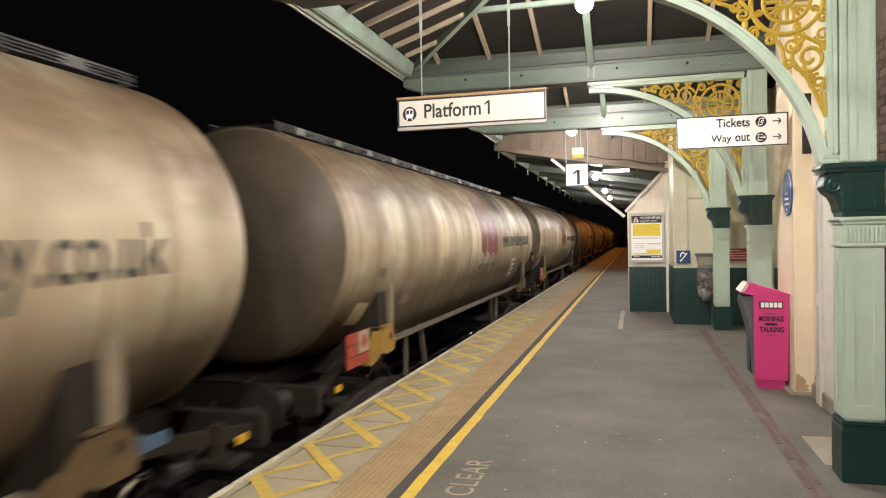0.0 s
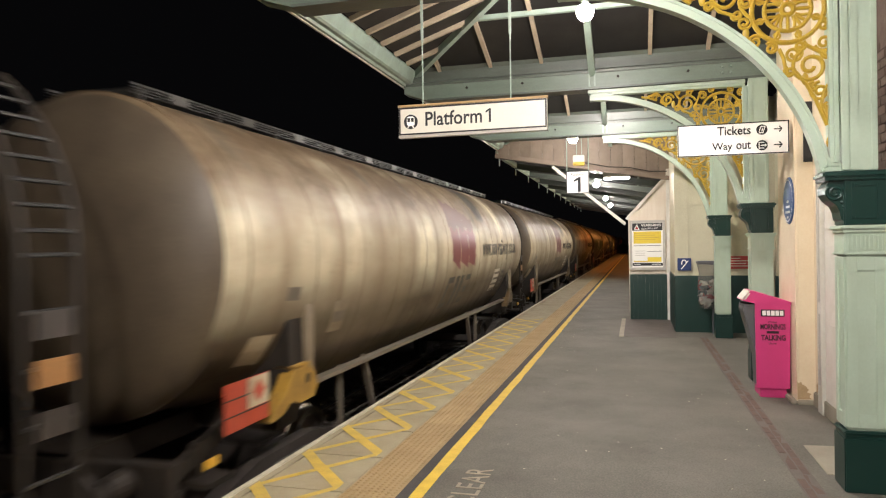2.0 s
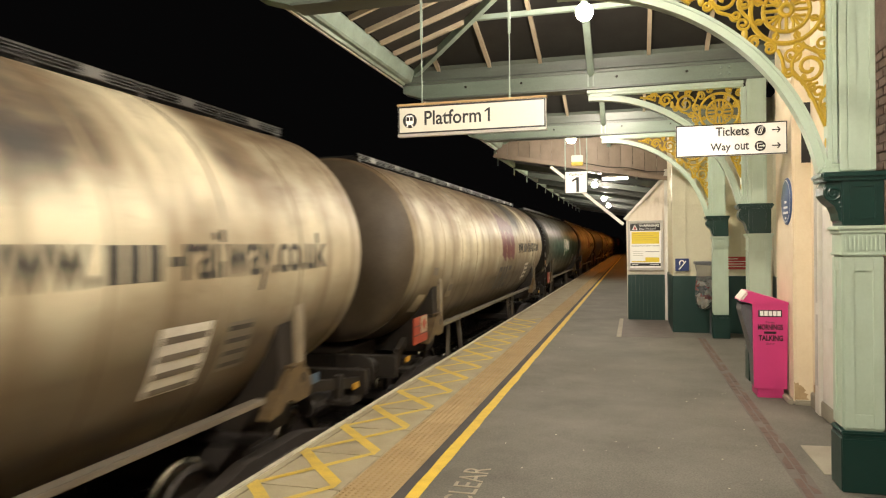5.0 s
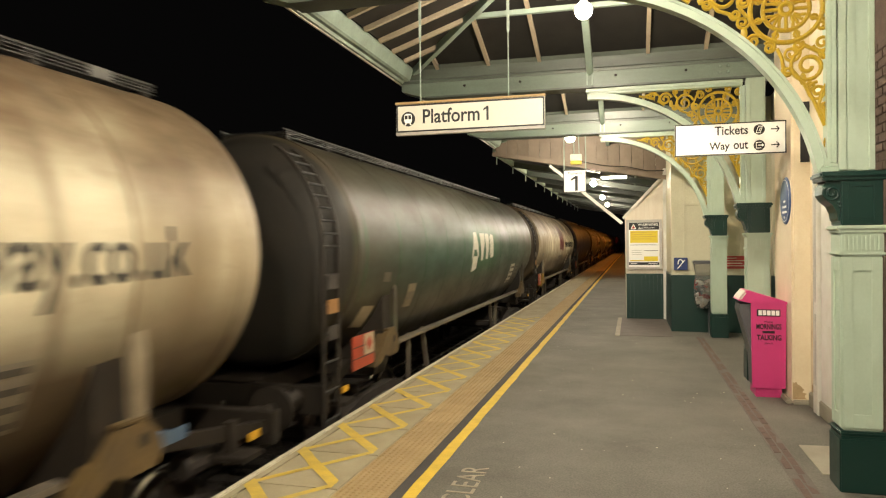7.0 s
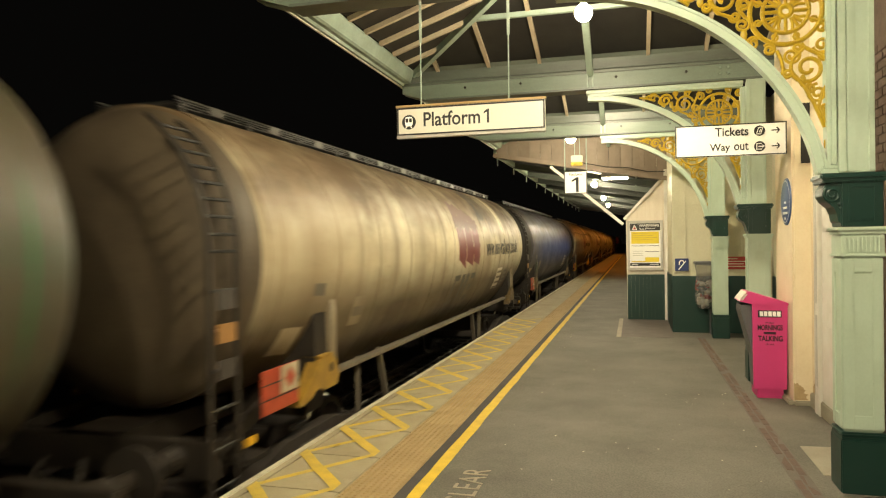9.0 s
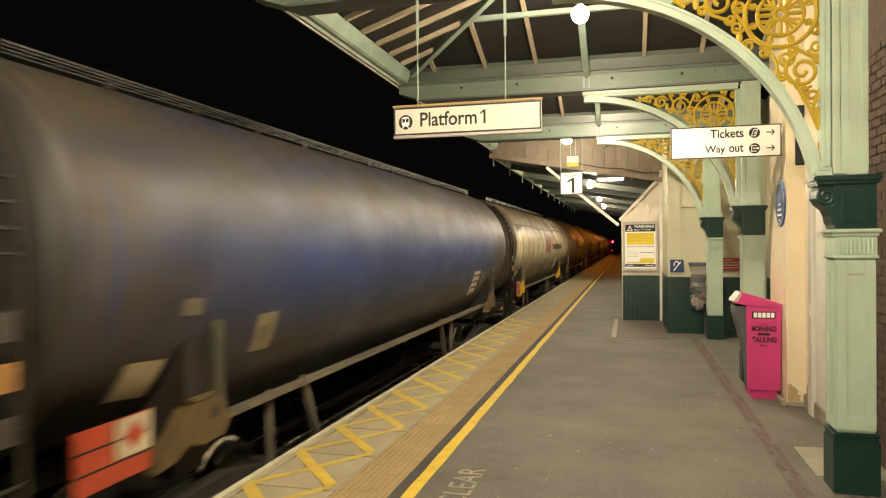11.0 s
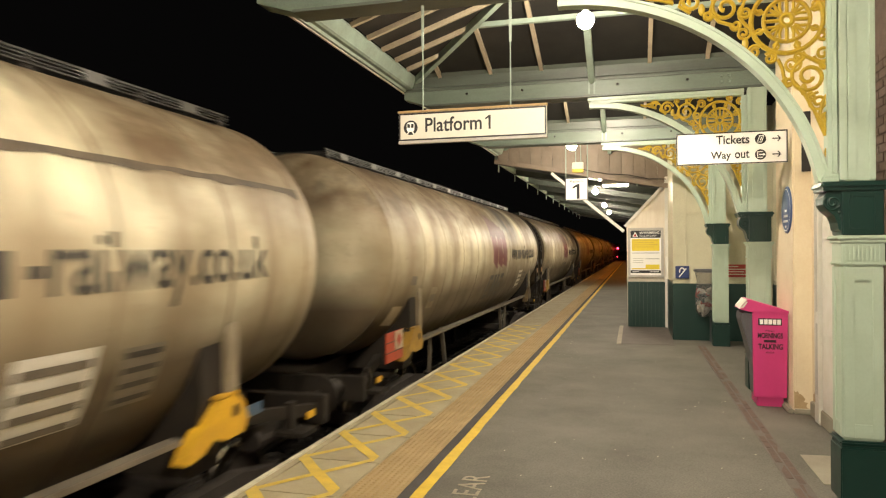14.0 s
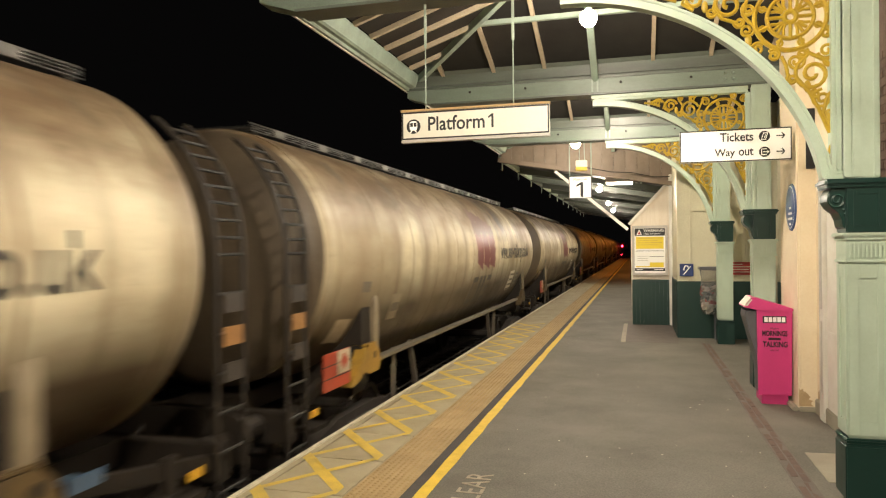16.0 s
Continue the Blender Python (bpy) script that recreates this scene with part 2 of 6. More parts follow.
ORANGE = mat("orange_hazard_plate", (0.40, 0.055, 0.024), (0.26, 0.038, 0.02), 0.45, scale=6, fine=60)
LABEL = mat("white_label", (0.66, 0.63, 0.55), (0.46, 0.41, 0.32), 0.5, scale=8, fine=60)
AMBER = mat("amber_panel", (0.33, 0.165, 0.05), (0.15, 0.08, 0.035), 0.5, scale=8, fine=60)
PINK = mat("magenta_painted_steel", (0.60, 0.045, 0.205), (0.44, 0.03, 0.15), 0.38, scale=3, fine=90, amount=0.4, bump=0.08, speckle=0.06)
BIN_GREY = mat("grey_steel_flank", (0.10, 0.10, 0.11), (0.07, 0.07, 0.075), 0.45, scale=4, fine=80)
SIGN_CREAM = mat("cream_sign_enamel", (0.66, 0.63, 0.54), (0.56, 0.52, 0.43), 0.4, scale=3, fine=60, amount=0.3, bump=0.03, speckle=0.06)
SIGN_WHITE = mat("white_sign_enamel", (0.92, 0.91, 0.87), (0.86, 0.84, 0.79), 0.35, scale=3, fine=60, amount=0.3, bump=0.03, speckle=0.06)
SIGN_BLACK = mat("black_sign_enamel", (0.012, 0.012, 0.014), (0.02, 0.02, 0.02), 0.4, scale=4, fine=60)
SIGN_BLUE = mat("blue_sign_enamel", (0.015, 0.035, 0.15), (0.02, 0.04, 0.12), 0.35, scale=4, fine=60)
PLAQUE = mat("blue_plaque_enamel", (0.04, 0.085, 0.22), (0.05, 0.08, 0.17), 0.3, scale=4, fine=60)
SIGN_RED = mat("red_notice", (0.36, 0.03, 0.025), (0.28, 0.03, 0.03), 0.45, scale=4, fine=60)
POSTER_YELLOW = mat("yellow_poster_ink", (0.78, 0.60, 0.03), (0.66, 0.52, 0.05), 0.4, scale=4, fine=60, amount=0.3)
GREY_FRAME = mat("pale_grey_frame", (0.50, 0.48, 0.44), (0.36, 0.33, 0.29), 0.4, scale=5, fine=60)
BALLAST = mat("oily_ballast", (0.045, 0.038, 0.032), (0.02, 0.018, 0.016), 0.9, scale=14, fine=45, amount=0.9, bump=1.0, depth=0.03)
EARTH = mat("dark_ground", (0.04, 0.042, 0.03), (0.025, 0.026, 0.02), 0.95, scale=0.5, fine=8, bump=0.6)
WOOD = mat("timber_batten", (0.42, 0.28, 0.12), (0.28, 0.18, 0.08), 0.6, scale=6, fine=70, stretch=(0.3, 4, 4))
PLASTIC, _nt, _b = shader("clear_polythene")
_b.inputs["Base Color"].default_value = (0.75, 0.74, 0.72, 1)
_b.inputs["Roughness"].default_value, _b.inputs["Transmission Weight"].default_value, _b.inputs["IOR"].default_value = 0.12, 0.86, 1.2
LITTER = mat("crumpled_litter", (0.70, 0.66, 0.60), (0.30, 0.14, 0.10), 0.7, scale=9, fine=30, amount=0.9)
GLOBE_GLOW = glow("lit_opal_globe", LAMP, GLOBE)
GLOBE_OLD = glow("lit_ageing_globe", LAMP, GLOBE * 0.66)
GLOBE_MID = glow("lit_cloudy_globe", LAMP, GLOBE * 0.9)
GLOBE_DIM = glow("lit_dull_globe", LAMP, GLOBE * 0.29)
GLOBE_FAR = glow("lit_small_globe", LAMP, GLOBE * 0.62)
TUBE_GLOW = glow("lit_tube_diffuser", (1.0, 0.93, 0.8), 14.0)
SODIUM_GLOW = glow("lit_sodium_lantern", SODIUM, SODIUM_POWER)
RED_GLOW = glow("lit_red_lens", (1.0, 0.01, 0.03), 60.0)
RED_DIM = glow("red_reflection_glow", (1.0, 0.02, 0.05), 12.0)
FAR_GLOW = glow("distant_lantern", (1.0, 0.45, 0.12), 60.0)


# ---- mesh helpers ----
def box(bm, x0, x1, y0, y1, z0, z1, bevel=0.0):
    b = bmesh.new() if bevel else bm
    v = [b.verts.new((x, y, z)) for x in (x0, x1) for y in (y0, y1) for z in (z0, z1)]
    for f in ((0, 1, 3, 2), (4, 6, 7, 5), (0, 4, 5, 1), (2, 3, 7, 6), (0, 2, 6, 4), (1, 5, 7, 3)):
        b.faces.new([v[i] for i in f])
    if bevel:
        bmesh.ops.recalc_face_normals(b, faces=b.faces)
        bmesh.ops.bevel(b, geom=list(b.edges), offset=bevel, segments=2, affect="EDGES")
        merge(bm, b)
    return bm


def merge(bm, b):
    m = bpy.data.meshes.new("tmp")
    b.to_mesh(m); b.free()
    bm.from_mesh(m)
    bpy.data.meshes.remove(m)


def prism(bm, pts, axis, a0, a1):
    """Extrude an outline of (u, v) along an axis: x -> (a, u, v), y -> (u, a, v), z -> (u, v, a)."""
    put = {"x": lambda u, v, a: (a, u, v), "y": lambda u, v, a: (u, a, v), "z": lambda u, v, a: (u, v, a)}[axis]
    lo, hi = [bm.verts.new(put(u, v, a0)) for u, v in pts], [bm.verts.new(put(u, v, a1)) for u, v in pts]
    fs = [bm.faces.new(lo), bm.faces.new(hi[::-1])]
    for i in range(len(pts)):
        j = (i + 1) % len(pts)
        fs.append(bm.faces.new((lo[i], hi[i], hi[j], lo[j])))
    bmesh.ops.recalc_face_normals(bm, faces=fs)
    return bm


def lathe(bm, prof, axis="z", n=24, centre=(0, 0, 0)):
    """Turn (radius, height) pairs round an axis."""
    rings = []
    for r, h in prof:
        ring = []
        for i in range(n):
            a = 2 * math.pi * i / n
            u, v = r * math.cos(a), r * math.sin(a)
            p = {"z": (u, v, h), "y": (u, h, v), "x": (h, u, v)}[axis]
            ring.append(bm.verts.new(Vector(p) + Vector(centre)))
        rings.append(ring)
    fs = []
    for a, b in zip(rings, rings[1:]):
        for i in range(n):
            j = (i + 1) % n
            fs.append(bm.faces.new((a[i], a[j], b[j], b[i])))
    fs.append(bm.faces.new(rings[0][::-1])); fs.append(bm.faces.new(rings[-1]))
    bmesh.ops.recalc_face_normals(bm, faces=fs)
    return bm


def sweep(bm, pts, r, n=6, squash=1.0, closed=False):
    """A rod of radius r along a line of points."""
    pts = [Vector(p) for p in pts]
    rings = []
    for i, p in enumerate(pts):
        if closed:
            d = pts[(i + 1) % len(pts)] - pts[i - 1]
        else:
            d = pts[min(i + 1, len(pts) - 1)] - pts[max(i - 1, 0)]
        d.normalize()
        side = d.cross(Vector((0, 1, 0)))
        if side.length < 0.05:
            side = Vector((1, 0, 0))
        side.normalize()
        up = d.cross(side)
        rings.append([bm.verts.new(p + side * r * math.cos(2 * math.pi * (k + 0.5) / n) + up * r * squash * math.sin(2 * math.pi * (k + 0.5) / n)) for k in range(n)])
    fs = []
    pairs = list(zip(rings, rings[1:])) + ([(rings[-1], rings[0])] if closed else [])
    for a, b in pairs:
        for i in range(n):
            j = (i + 1) % n
            fs.append(bm.faces.new((a[i], a[j], b[j], b[i])))
    if not closed:
        fs += [bm.faces.new(rings[0][::-1]), bm.faces.new(rings[-1])]
    bmesh.ops.recalc_face_normals(bm, faces=fs)
    return bm


def beam(bm, p, q, w, h):
    """A straight bar of rectangular section from p to q."""
    p, q = Vector(p), Vector(q)
    d = (q - p).normalized()
    side = d.cross(Vector((0, 0, 1)))
    if side.length < 0.01:
        side = Vector((1, 0, 0))
    side.normalize()
    up = side.cross(d)
    v = [bm.verts.new(c + side * sx * w / 2 + up * sz * h / 2) for c in (p, q) for sx, sz in ((-1, -1), (1, -1), (1, 1), (-1, 1))]
    fs = [bm.faces.new([v[i] for i in f]) for f in ((0, 1, 2, 3), (7, 6, 5, 4), (0, 4, 5, 1), (1, 5, 6, 2), (2, 6, 7, 3), (3, 7, 4, 0))]
    bmesh.ops.recalc_face_normals(bm, faces=fs)
    return bm


def mesh_of(name, bm, material, smooth=False):
    me = bpy.data.meshes.new(name)
    bm.to_mesh(me); bm.free()
    me.materials.append(material)
    if smooth:
        me.shade_smooth()
        me.set_sharp_from_angle(angle=radians(38))
    return me


def part(name, bm, material, parent=None, label="", at=None, smooth=False):
    me = bm if isinstance(bm, bpy.types.Mesh) else mesh_of(name, bm, material, smooth)
    ob = new(name, me)
    ob.parent = parent
    if at:
        ob.location = at
    return tagged(ob, label)


def thing(name, label, category, group="", at=(0, 0, 0)):
    ob = new(name)
    ob.location = at
    ob.empty_display_size = 0.1
    return tagged(ob, label, category, group)


def setting(name, bm, material, label, category="", smooth=False):
    ob = new(name, mesh_of(name, bm, material, smooth))
    return tagged(ob, label, category or name.split("_")[0], kind="structure")


def text_mesh(words, size, material, m, spread=1.0, bold=0.0, align="LEFT"):
    """Words in the built-in font as a thin mesh, placed by the pose m (text in its x-y plane)."""
    cu = bpy.data.curves.new("words", "FONT")
    cu.body, cu.size, cu.extrude, cu.align_x, cu.space_character, cu.offset = words, size, 0.0015, align, spread, bold
    cu.resolution_u = 4
    tmp = new("words", cu)
    bpy.context.view_layer.update()
    me = bpy.data.meshes.new_from_object(tmp.evaluated_get(bpy.context.evaluated_depsgraph_get()))
    bpy.data.objects.remove(tmp)
    me.transform(m)
    me.materials.clear()
    me.materials.append(material)
    return me


FRONT = Matrix.Rotation(radians(90), 4, "X")   # text that faces the platform's near end


def B():
    return bmesh.new()


def text_fit(words, x0, x1, z0, z1, y, material, bold=0.0):
    """Words that face the near end of the platform and fill a box on the plane y."""
    me = text_mesh(words, 1.0, material, Matrix.Identity(4), bold=bold)
    co = np.array([v.co[:] for v in me.vertices])
    lo, hi = co.min(0), co.max(0)
    sx, sz = (x1 - x0) / (hi[0] - lo[0]), (z1 - z0) / (hi[1] - lo[1])
    me.transform(Matrix.Translation((x0, y, z0)) @ FRONT @ Matrix.Diagonal((sx, sz, 1, 1)) @ Matrix.Translation((-lo[0], -lo[1], 0)))
    return me


def one(cx, z0, z1, w, y):
    """The numeral 1 as a flat shape: stem and flag."""
    h = z1 - z0
    return prism(B(), [(cx + 0.10 * w, z0), (cx + 0.5 * w, z0), (cx + 0.5 * w, z1), (cx + 0.18 * w, z1), (cx - 0.5 * w, z1 - 0.20 * h), (cx - 0.5 * w, z1 - 0.32 * h), (cx + 0.10 * w, z1 - 0.19 * h)], "y", y, y + 0.002)


# ---- ground, track and platform ----
EDGE, NEAR, FAR = -2.93, -9.0, 125.0
bm = B(); box(bm, -1500, 1500, -1500, 1500, -1.75, -1.45)
setting("ground", bm, EARTH, "dark unlit ground beyond the railway", "ground")
bm = B(); prism(bm, [(-9.5, -1.44), (-8.6, -1.13), (-2.95, -1.13), (-2.95, -1.44)], "y", -40, 400)
setting("trackbed", bm, BALLAST, "oily dark stone ballast under the rails", "ballast")
random.seed(4)
bm = B()
for i in range(5200):
    x, y, s = random.uniform(-6.2, -2.98), random.uniform(1.5, 26) ** 1.0, random.uniform(0.02, 0.045)
    m = Matrix.Translation((x, y, -1.125)) @ Euler((random.random() * 6, random.random() * 6, random.random() * 6)).to_matrix().to_4x4()
    vs = [bm.verts.new(m @ Vector(p)) for p in ((s, 0, 0), (-s * 0.8, 0.2 * s, 0), (0, s, 0.1 * s), (0, -s * 0.9, 0), (0, 0, s * 0.8), (0.1 * s, 0, -s * 0.8))]
    for a in ((0, 2, 4), (2, 1, 4), (1, 3, 4), (3, 0, 4), (2, 0, 5), (1, 2, 5), (3, 1, 5), (0, 3, 5)):
        bm.faces.new([vs[k] for k in a])
ob = setting("ballast_stones", bm, BALLAST, "loose oily ballast stones between the sleepers", "ballast")
ob["kind"] = "stuff"
RAIL_TOP, TRACK = -0.915, -4.38
for x in (TRACK - 0.752, TRACK + 0.752):
    bm = B()
    prism(bm, [(x - 0.07, -1.08), (x + 0.07, -1.08), (x + 0.02, -1.05), (x + 0.012, -0.965), (x + 0.035, -0.95), (x + 0.035, RAIL_TOP - 0.016), (x + 0.0335, RAIL_TOP - 0.010), (x + 0.0295, RAIL_TOP - 0.0045), (x + 0.022, RAIL_TOP - 0.001), (x + 0.01, RAIL_TOP), (x - 0.01, RAIL_TOP), (x - 0.022, RAIL_TOP - 0.001), (x - 0.0295, RAIL_TOP - 0.0045), (x - 0.0335, RAIL_TOP - 0.010), (x - 0.035, RAIL_TOP - 0.016), (x - 0.035, -0.95), (x - 0.012, -0.965), (x - 0.02, -1.05)], "y", -40, 400)
    setting("rail", bm, STEEL, "worn bright steel running rail", "rail")
sleeper = B(); box(sleeper, -1.25, 1.25, -0.12, 0.12, -0.06, 0.06, 0.012)
sleeper = mesh_of("sleeper", sleeper, BALLAST)
for i in range(90):
    tagged(part("sleeper", sleeper, None, None, "oily dark timber railway sleeper", (TRACK, -6 + i * 0.65, -1.135)), category="sleeper", group="sleepers under the track", kind="structure")

bm = B(); box(bm, EDGE + 0.02, 14, NEAR, FAR, -1.44, -0.06)
setting("platform", bm, CONCRETE, "raised station platform with a concrete face", "platform")
bm = B(); box(bm, -1.59, 14, NEAR, FAR, -0.055, 0.0)
setting("platform_surface", bm, ASPHALT, "worn grey asphalt platform surface", "platform")
bm = B(); box(bm, -1.69, -1.592, NEAR, FAR, -0.055, -0.003)
setting("asphalt_strip", bm, JOINT, "darker asphalt strip beside the tactile paving", "pavement")
rng = np.random.default_rng(5)
bm = B()
ys = np.arange(NEAR, FAR, 0.35)
wob = rng.normal(0, 0.004, (len(ys), 2))
vs = [(bm.verts.new((-1.592 + w[0], y, 0.004)), bm.verts.new((-1.492 + w[1], y, 0.004))) for y, w in zip(ys, wob)]
for a, b in zip(vs, vs[1:]):
    bm.faces.new((a[0], a[1], b[1], b[0]))
setting("yellow_line", bm, YELLOW, "painted yellow safety line along the platform", "line")
bm = B(); box(bm, EDGE, -2.865, NEAR, FAR, -0.10, 0.0, 0.012)
setting("platform_nosing", bm, NOSING, "white-painted platform edge nosing", "kerb")
bm = B(); box(bm, -2.861, -2.80, NEAR, FAR, -0.055, -0.005); box(bm, -2.795, -2.776, NEAR, FAR, -0.055, -0.012)
setting("edge_strip", bm, SLAB, "narrow concrete strip behind the nosing", "pavement")

# zigzag of thick and thin yellow strokes on the coping slabs
for i in range(-3, 14):
    y = 4.76 + 0.86 * i
    for name, w, a, b in (("thick_stroke", 0.105, (-2.825, y + 0.86), (-2.165, y + 0.09)), ("thin_stroke", 0.078, (-2.825, y - 0.03), (-2.165, y + 0.95))):
        bm = B()
        n = 5
        prev = None
        for k in range(n + 1):
            f = k / n
            x, yy = a[0] + (b[0] - a[0]) * f, a[1] + (b[1] - a[1]) * f
            j = rng.normal(0, 0.004)
            cur = (bm.verts.new((x, yy - w * 0.75 + j, 0.003 + w * 0.03)), bm.verts.new((x, yy + w * 0.75 + j, 0.003 + w * 0.03)))
            if prev:
                bm.faces.new((prev[0], cur[0], cur[1], prev[1]))
            prev = cur
        setting(name, bm, WORN_YELLOW, "worn yellow zigzag marking on the edge slabs", "marking")

# stencilled word by the line
me = text_mesh("CLEAR", 1.0, STENCIL, Matrix.Identity(4), spread=1.05)
co = np.array([v.co[:] for v in me.vertices]); lo, hi = co.min(0), co.max(0)
me.transform(Matrix.Translation((-1.115, 4.70, 0.004)) @ Matrix.Rotation(radians(90), 4, "Z") @ Matrix.Diagonal((0.80 / (hi[0] - lo[0]), 0.205 / (hi[1] - lo[1]), 1, 1)) @ Matrix.Translation((-lo[0], -lo[1], 0)))
tagged(new("stencilled_word", me), "faded stencilled word CLEAR beside the yellow line", "marking", kind="structure")

# brick channel in front of the columns, patches in the surface
bm = B(); box(bm, 1.14, 1.285, NEAR, 14.0, -0.05, 0.003)
channel = setting("drain_channel", bm, PAVING, "shallow reddish brick drain channel", "drain")
bm = B(); box(bm, -0.30, 0.74, 13.9, 17.05, -0.05, 0.004)
setting("brick_paving", bm, PAVING, "worn brown brick paving before the screen", "pavement")
bm = B(); box(bm, -0.33, -0.24, 13.85, 17.2, -0.02, 0.008, 0.003)
setting("paving_edge", bm, STENCIL, "pale worn edging strip beside the brown paving", "kerb")
bm = B(); prism(bm, [(1.40, 5.95), (1.40, 6.75), (1.95, 6.80), (1.95, 5.95)], "z", -0.05, 0.006)
setting("concrete_patch", bm, CONCRETE, "pale concrete patch beside the column", "pavement")
bm = B()
random.seed(9)
for i in range(120):
    x, y, s = random.uniform(-1.3, 1.1), random.uniform(3.5, 18), random.uniform(0.005, 0.014)
    a = random.random() * 6
    vs = [bm.verts.new((x + s * math.cos(a + k * 1.26) * random.uniform(0.6, 1), y + s * math.sin(a + k * 1.26), 0.003)) for k in range(5)]
    bm.faces.new(vs)
ob = setting("chewing_gum_spots", bm, NOSING, "small pale spots trodden into the asphalt", "litter")
ob["kind"] = "stuff"

# ---- building along the platform ----
def brick_wall():
    bm = B(); box(bm, 1.97, 2.3, NEAR, 7.1, 0, 4.6)
    wall = setting("wall_brown", bm, BROWN, "dark brown brick station wall", "wall")
    brick = B(); box(brick, 0, 0.014, 0.006, 0.221, 0.005, 0.07, 0.003)
    brick = mesh_of("brick", brick, BROWN)
    for r in range(42):
        for c in range(5):
            y = 5.95 + c * 0.227 + (0.113 if r % 2 else 0)
            part("brick", brick, None, wall, "", (1.958, y, 0.25 + r * 0.0755 + (0.0 if r % 3 else 0.001)))


bm = B(); box(bm, 1.885, 2.3, 7.1, 8.47, 0, 4.6)
setting("wall_cream", bm, CREAM, "cream painted masonry station wall", "wall")
bm = B(); box(bm, 1.698, 2.3, 8.47, 9.42, 0, 4.6, 0.02)
setting("wall_pier", bm, CREAM, "cream painted masonry pier", "wall")
bm = B(); box(bm, 1.63, 1.693, 8.43, 9.4, 0, 0.05, 0.012); box(bm, 1.693, 1.88, 8.41, 8.466, 0, 0.05, 0.012)
setting("plinth", bm, CONCRETE, "chipped pale plinth at the foot of the pier", "plinth")
bm = B(); box(bm, 1.84, 1.884, 7.2, 8.38, 0, 0.16, 0.01)
setting("skirting", bm, CONCRETE, "stained grey skirting at the foot of the wall", "baseboard")
bm = B(); box(bm, 2.6, 2.85, 9.42, 14.7, 0, 4.6)
setting("wall_recess", bm, PANEL, "pale cream wall in the recess", "wall")
bm = B(); box(bm, 2.585, 2.599, 9.42, 14.7, 0, 1.13)
setting("dado_recess", bm, GREEN, "bottle green dado in the recess", "dado")
bm = B(); box(bm, 0.77, 2.85, 14.80, 46, 0, 4.6)
setting("wall_bay", bm, PANEL, "pale cream panelled wall of the projecting bay", "wall")
bm = B(); box(bm, 0.752, 2.55, 14.775, 14.797, 0.0, 1.13, 0.004); box(bm, 0.752, 0.768, 14.80, 17.05, 0.0, 1.13)
setting("dado_bay", bm, GREEN, "bottle green boarded dado of the bay", "dado")
for a in ((0.76, 0.82, 1.13, 4.0), (1.00, 1.03, 1.13, 4.0), (1.03, 2.5, 2.52, 2.56), (1.55, 1.58, 1.13, 4.0), (2.05, 2.08, 1.13, 4.0), (0.82, 2.5, 1.13, 1.17)):
    bm = B(); box(bm, a[0], a[1], 14.775, 14.799, a[2], a[3], 0.004)
    setting("trim", bm, PANEL, "pale cream wall batten", "trim")

# door case in the cream wall and a dark fanlight by the pier
door = thing("door_1", "white-painted door case in the cream station wall", "door", at=(1.884, 7.95, 0))
door["kind"] = "structure"
for y0, y1, x in ((-0.02, 0.16, -0.06), (-0.78, -0.60, -0.06), (0.165, 0.2, -0.03)):
    bm = B(); box(bm, x, 0.0, y0, y1, 0.0, 2.75, 0.008)
    part("door_frame", bm, WHITE, door)
bm = B(); box(bm, -0.06, 0.0, -0.599, -0.021, 2.6, 2.75, 0.008)
part("door_head", bm, WHITE, door)
bm = B(); box(bm, -0.028, -0.004, -0.59, -0.04, 0.02, 2.58, 0.006)
leaf = part("door_leaf", bm, WHITE, door)
for z0, z1 in ((0.2, 0.95), (1.1, 1.75), (1.9, 2.45)):
    bm = B(); box(bm, -0.036, -0.029, -0.52, -0.11, z0, z1, 0.003)
    part("door_panel", bm, WHITE, leaf)
win = thing("window_1", "small dark unlit pane high beside the pier", "window", at=(1.83, 8.46, 2.66))
win["kind"] = "structure"
bm = B(); box(bm, -0.042, 0.05, 0.0, 0.008, 0.0, 0.66)
part("pane", bm, SIGN_BLACK, win)

# raised grey strips on the door case stand in for shaded recessed panels
for y0, y1, z0, z1 in ((0.02, 0.085, 0.30, 1.04), (0.02, 0.085, 1.16, 2.52), (0.112, 0.118, 0.2, 2.6)):
    bm = B(); box(bm, -0.064, -0.0605, y0, y1, z0, z1, 0.001)
    part("case_moulding", bm, GREY_FRAME, door)
BARE = mat("bare_stained_render", (0.50, 0.36, 0.20), (0.34, 0.23, 0.12), 0.85, scale=7, fine=60, amount=0.9, bump=0.5)
random.seed(21)
for name, x, yc, w_, h_ in (("peeled_patch", 1.882, 8.33, 0.13, 0.30), ("peeled_patch", 1.882, 8.20, 0.05, 0.16)):
    bm = B()
    pts = [(yc + w_ * math.cos(t) * random.uniform(0.6, 1.0), max(0.055, 0.055 + h_ * math.sin(t) * random.uniform(0.6, 1.0))) for t in [math.pi * k / 12 for k in range(13)]]
    prism(bm, [(yc + w_, 0.052)] + pts[1:-1] + [(yc - w_, 0.052)], "x", x - 0.002, x + 0.001)
    setting(name, bm, BARE, "bare stained render where cream paint has peeled", "wall")
bm = B()
pts = [(1.70 + 0.15 * math.cos(t) * random.uniform(0.7, 1.0), 0.055 + 0.20 * math.sin(t) * random.uniform(0.85, 1.0)) for t in [math.pi / 2 * k / 14 for k in range(15)]]
prism(bm, [(1.703, 0.052)] + pts, "y", 8.466, 8.469)
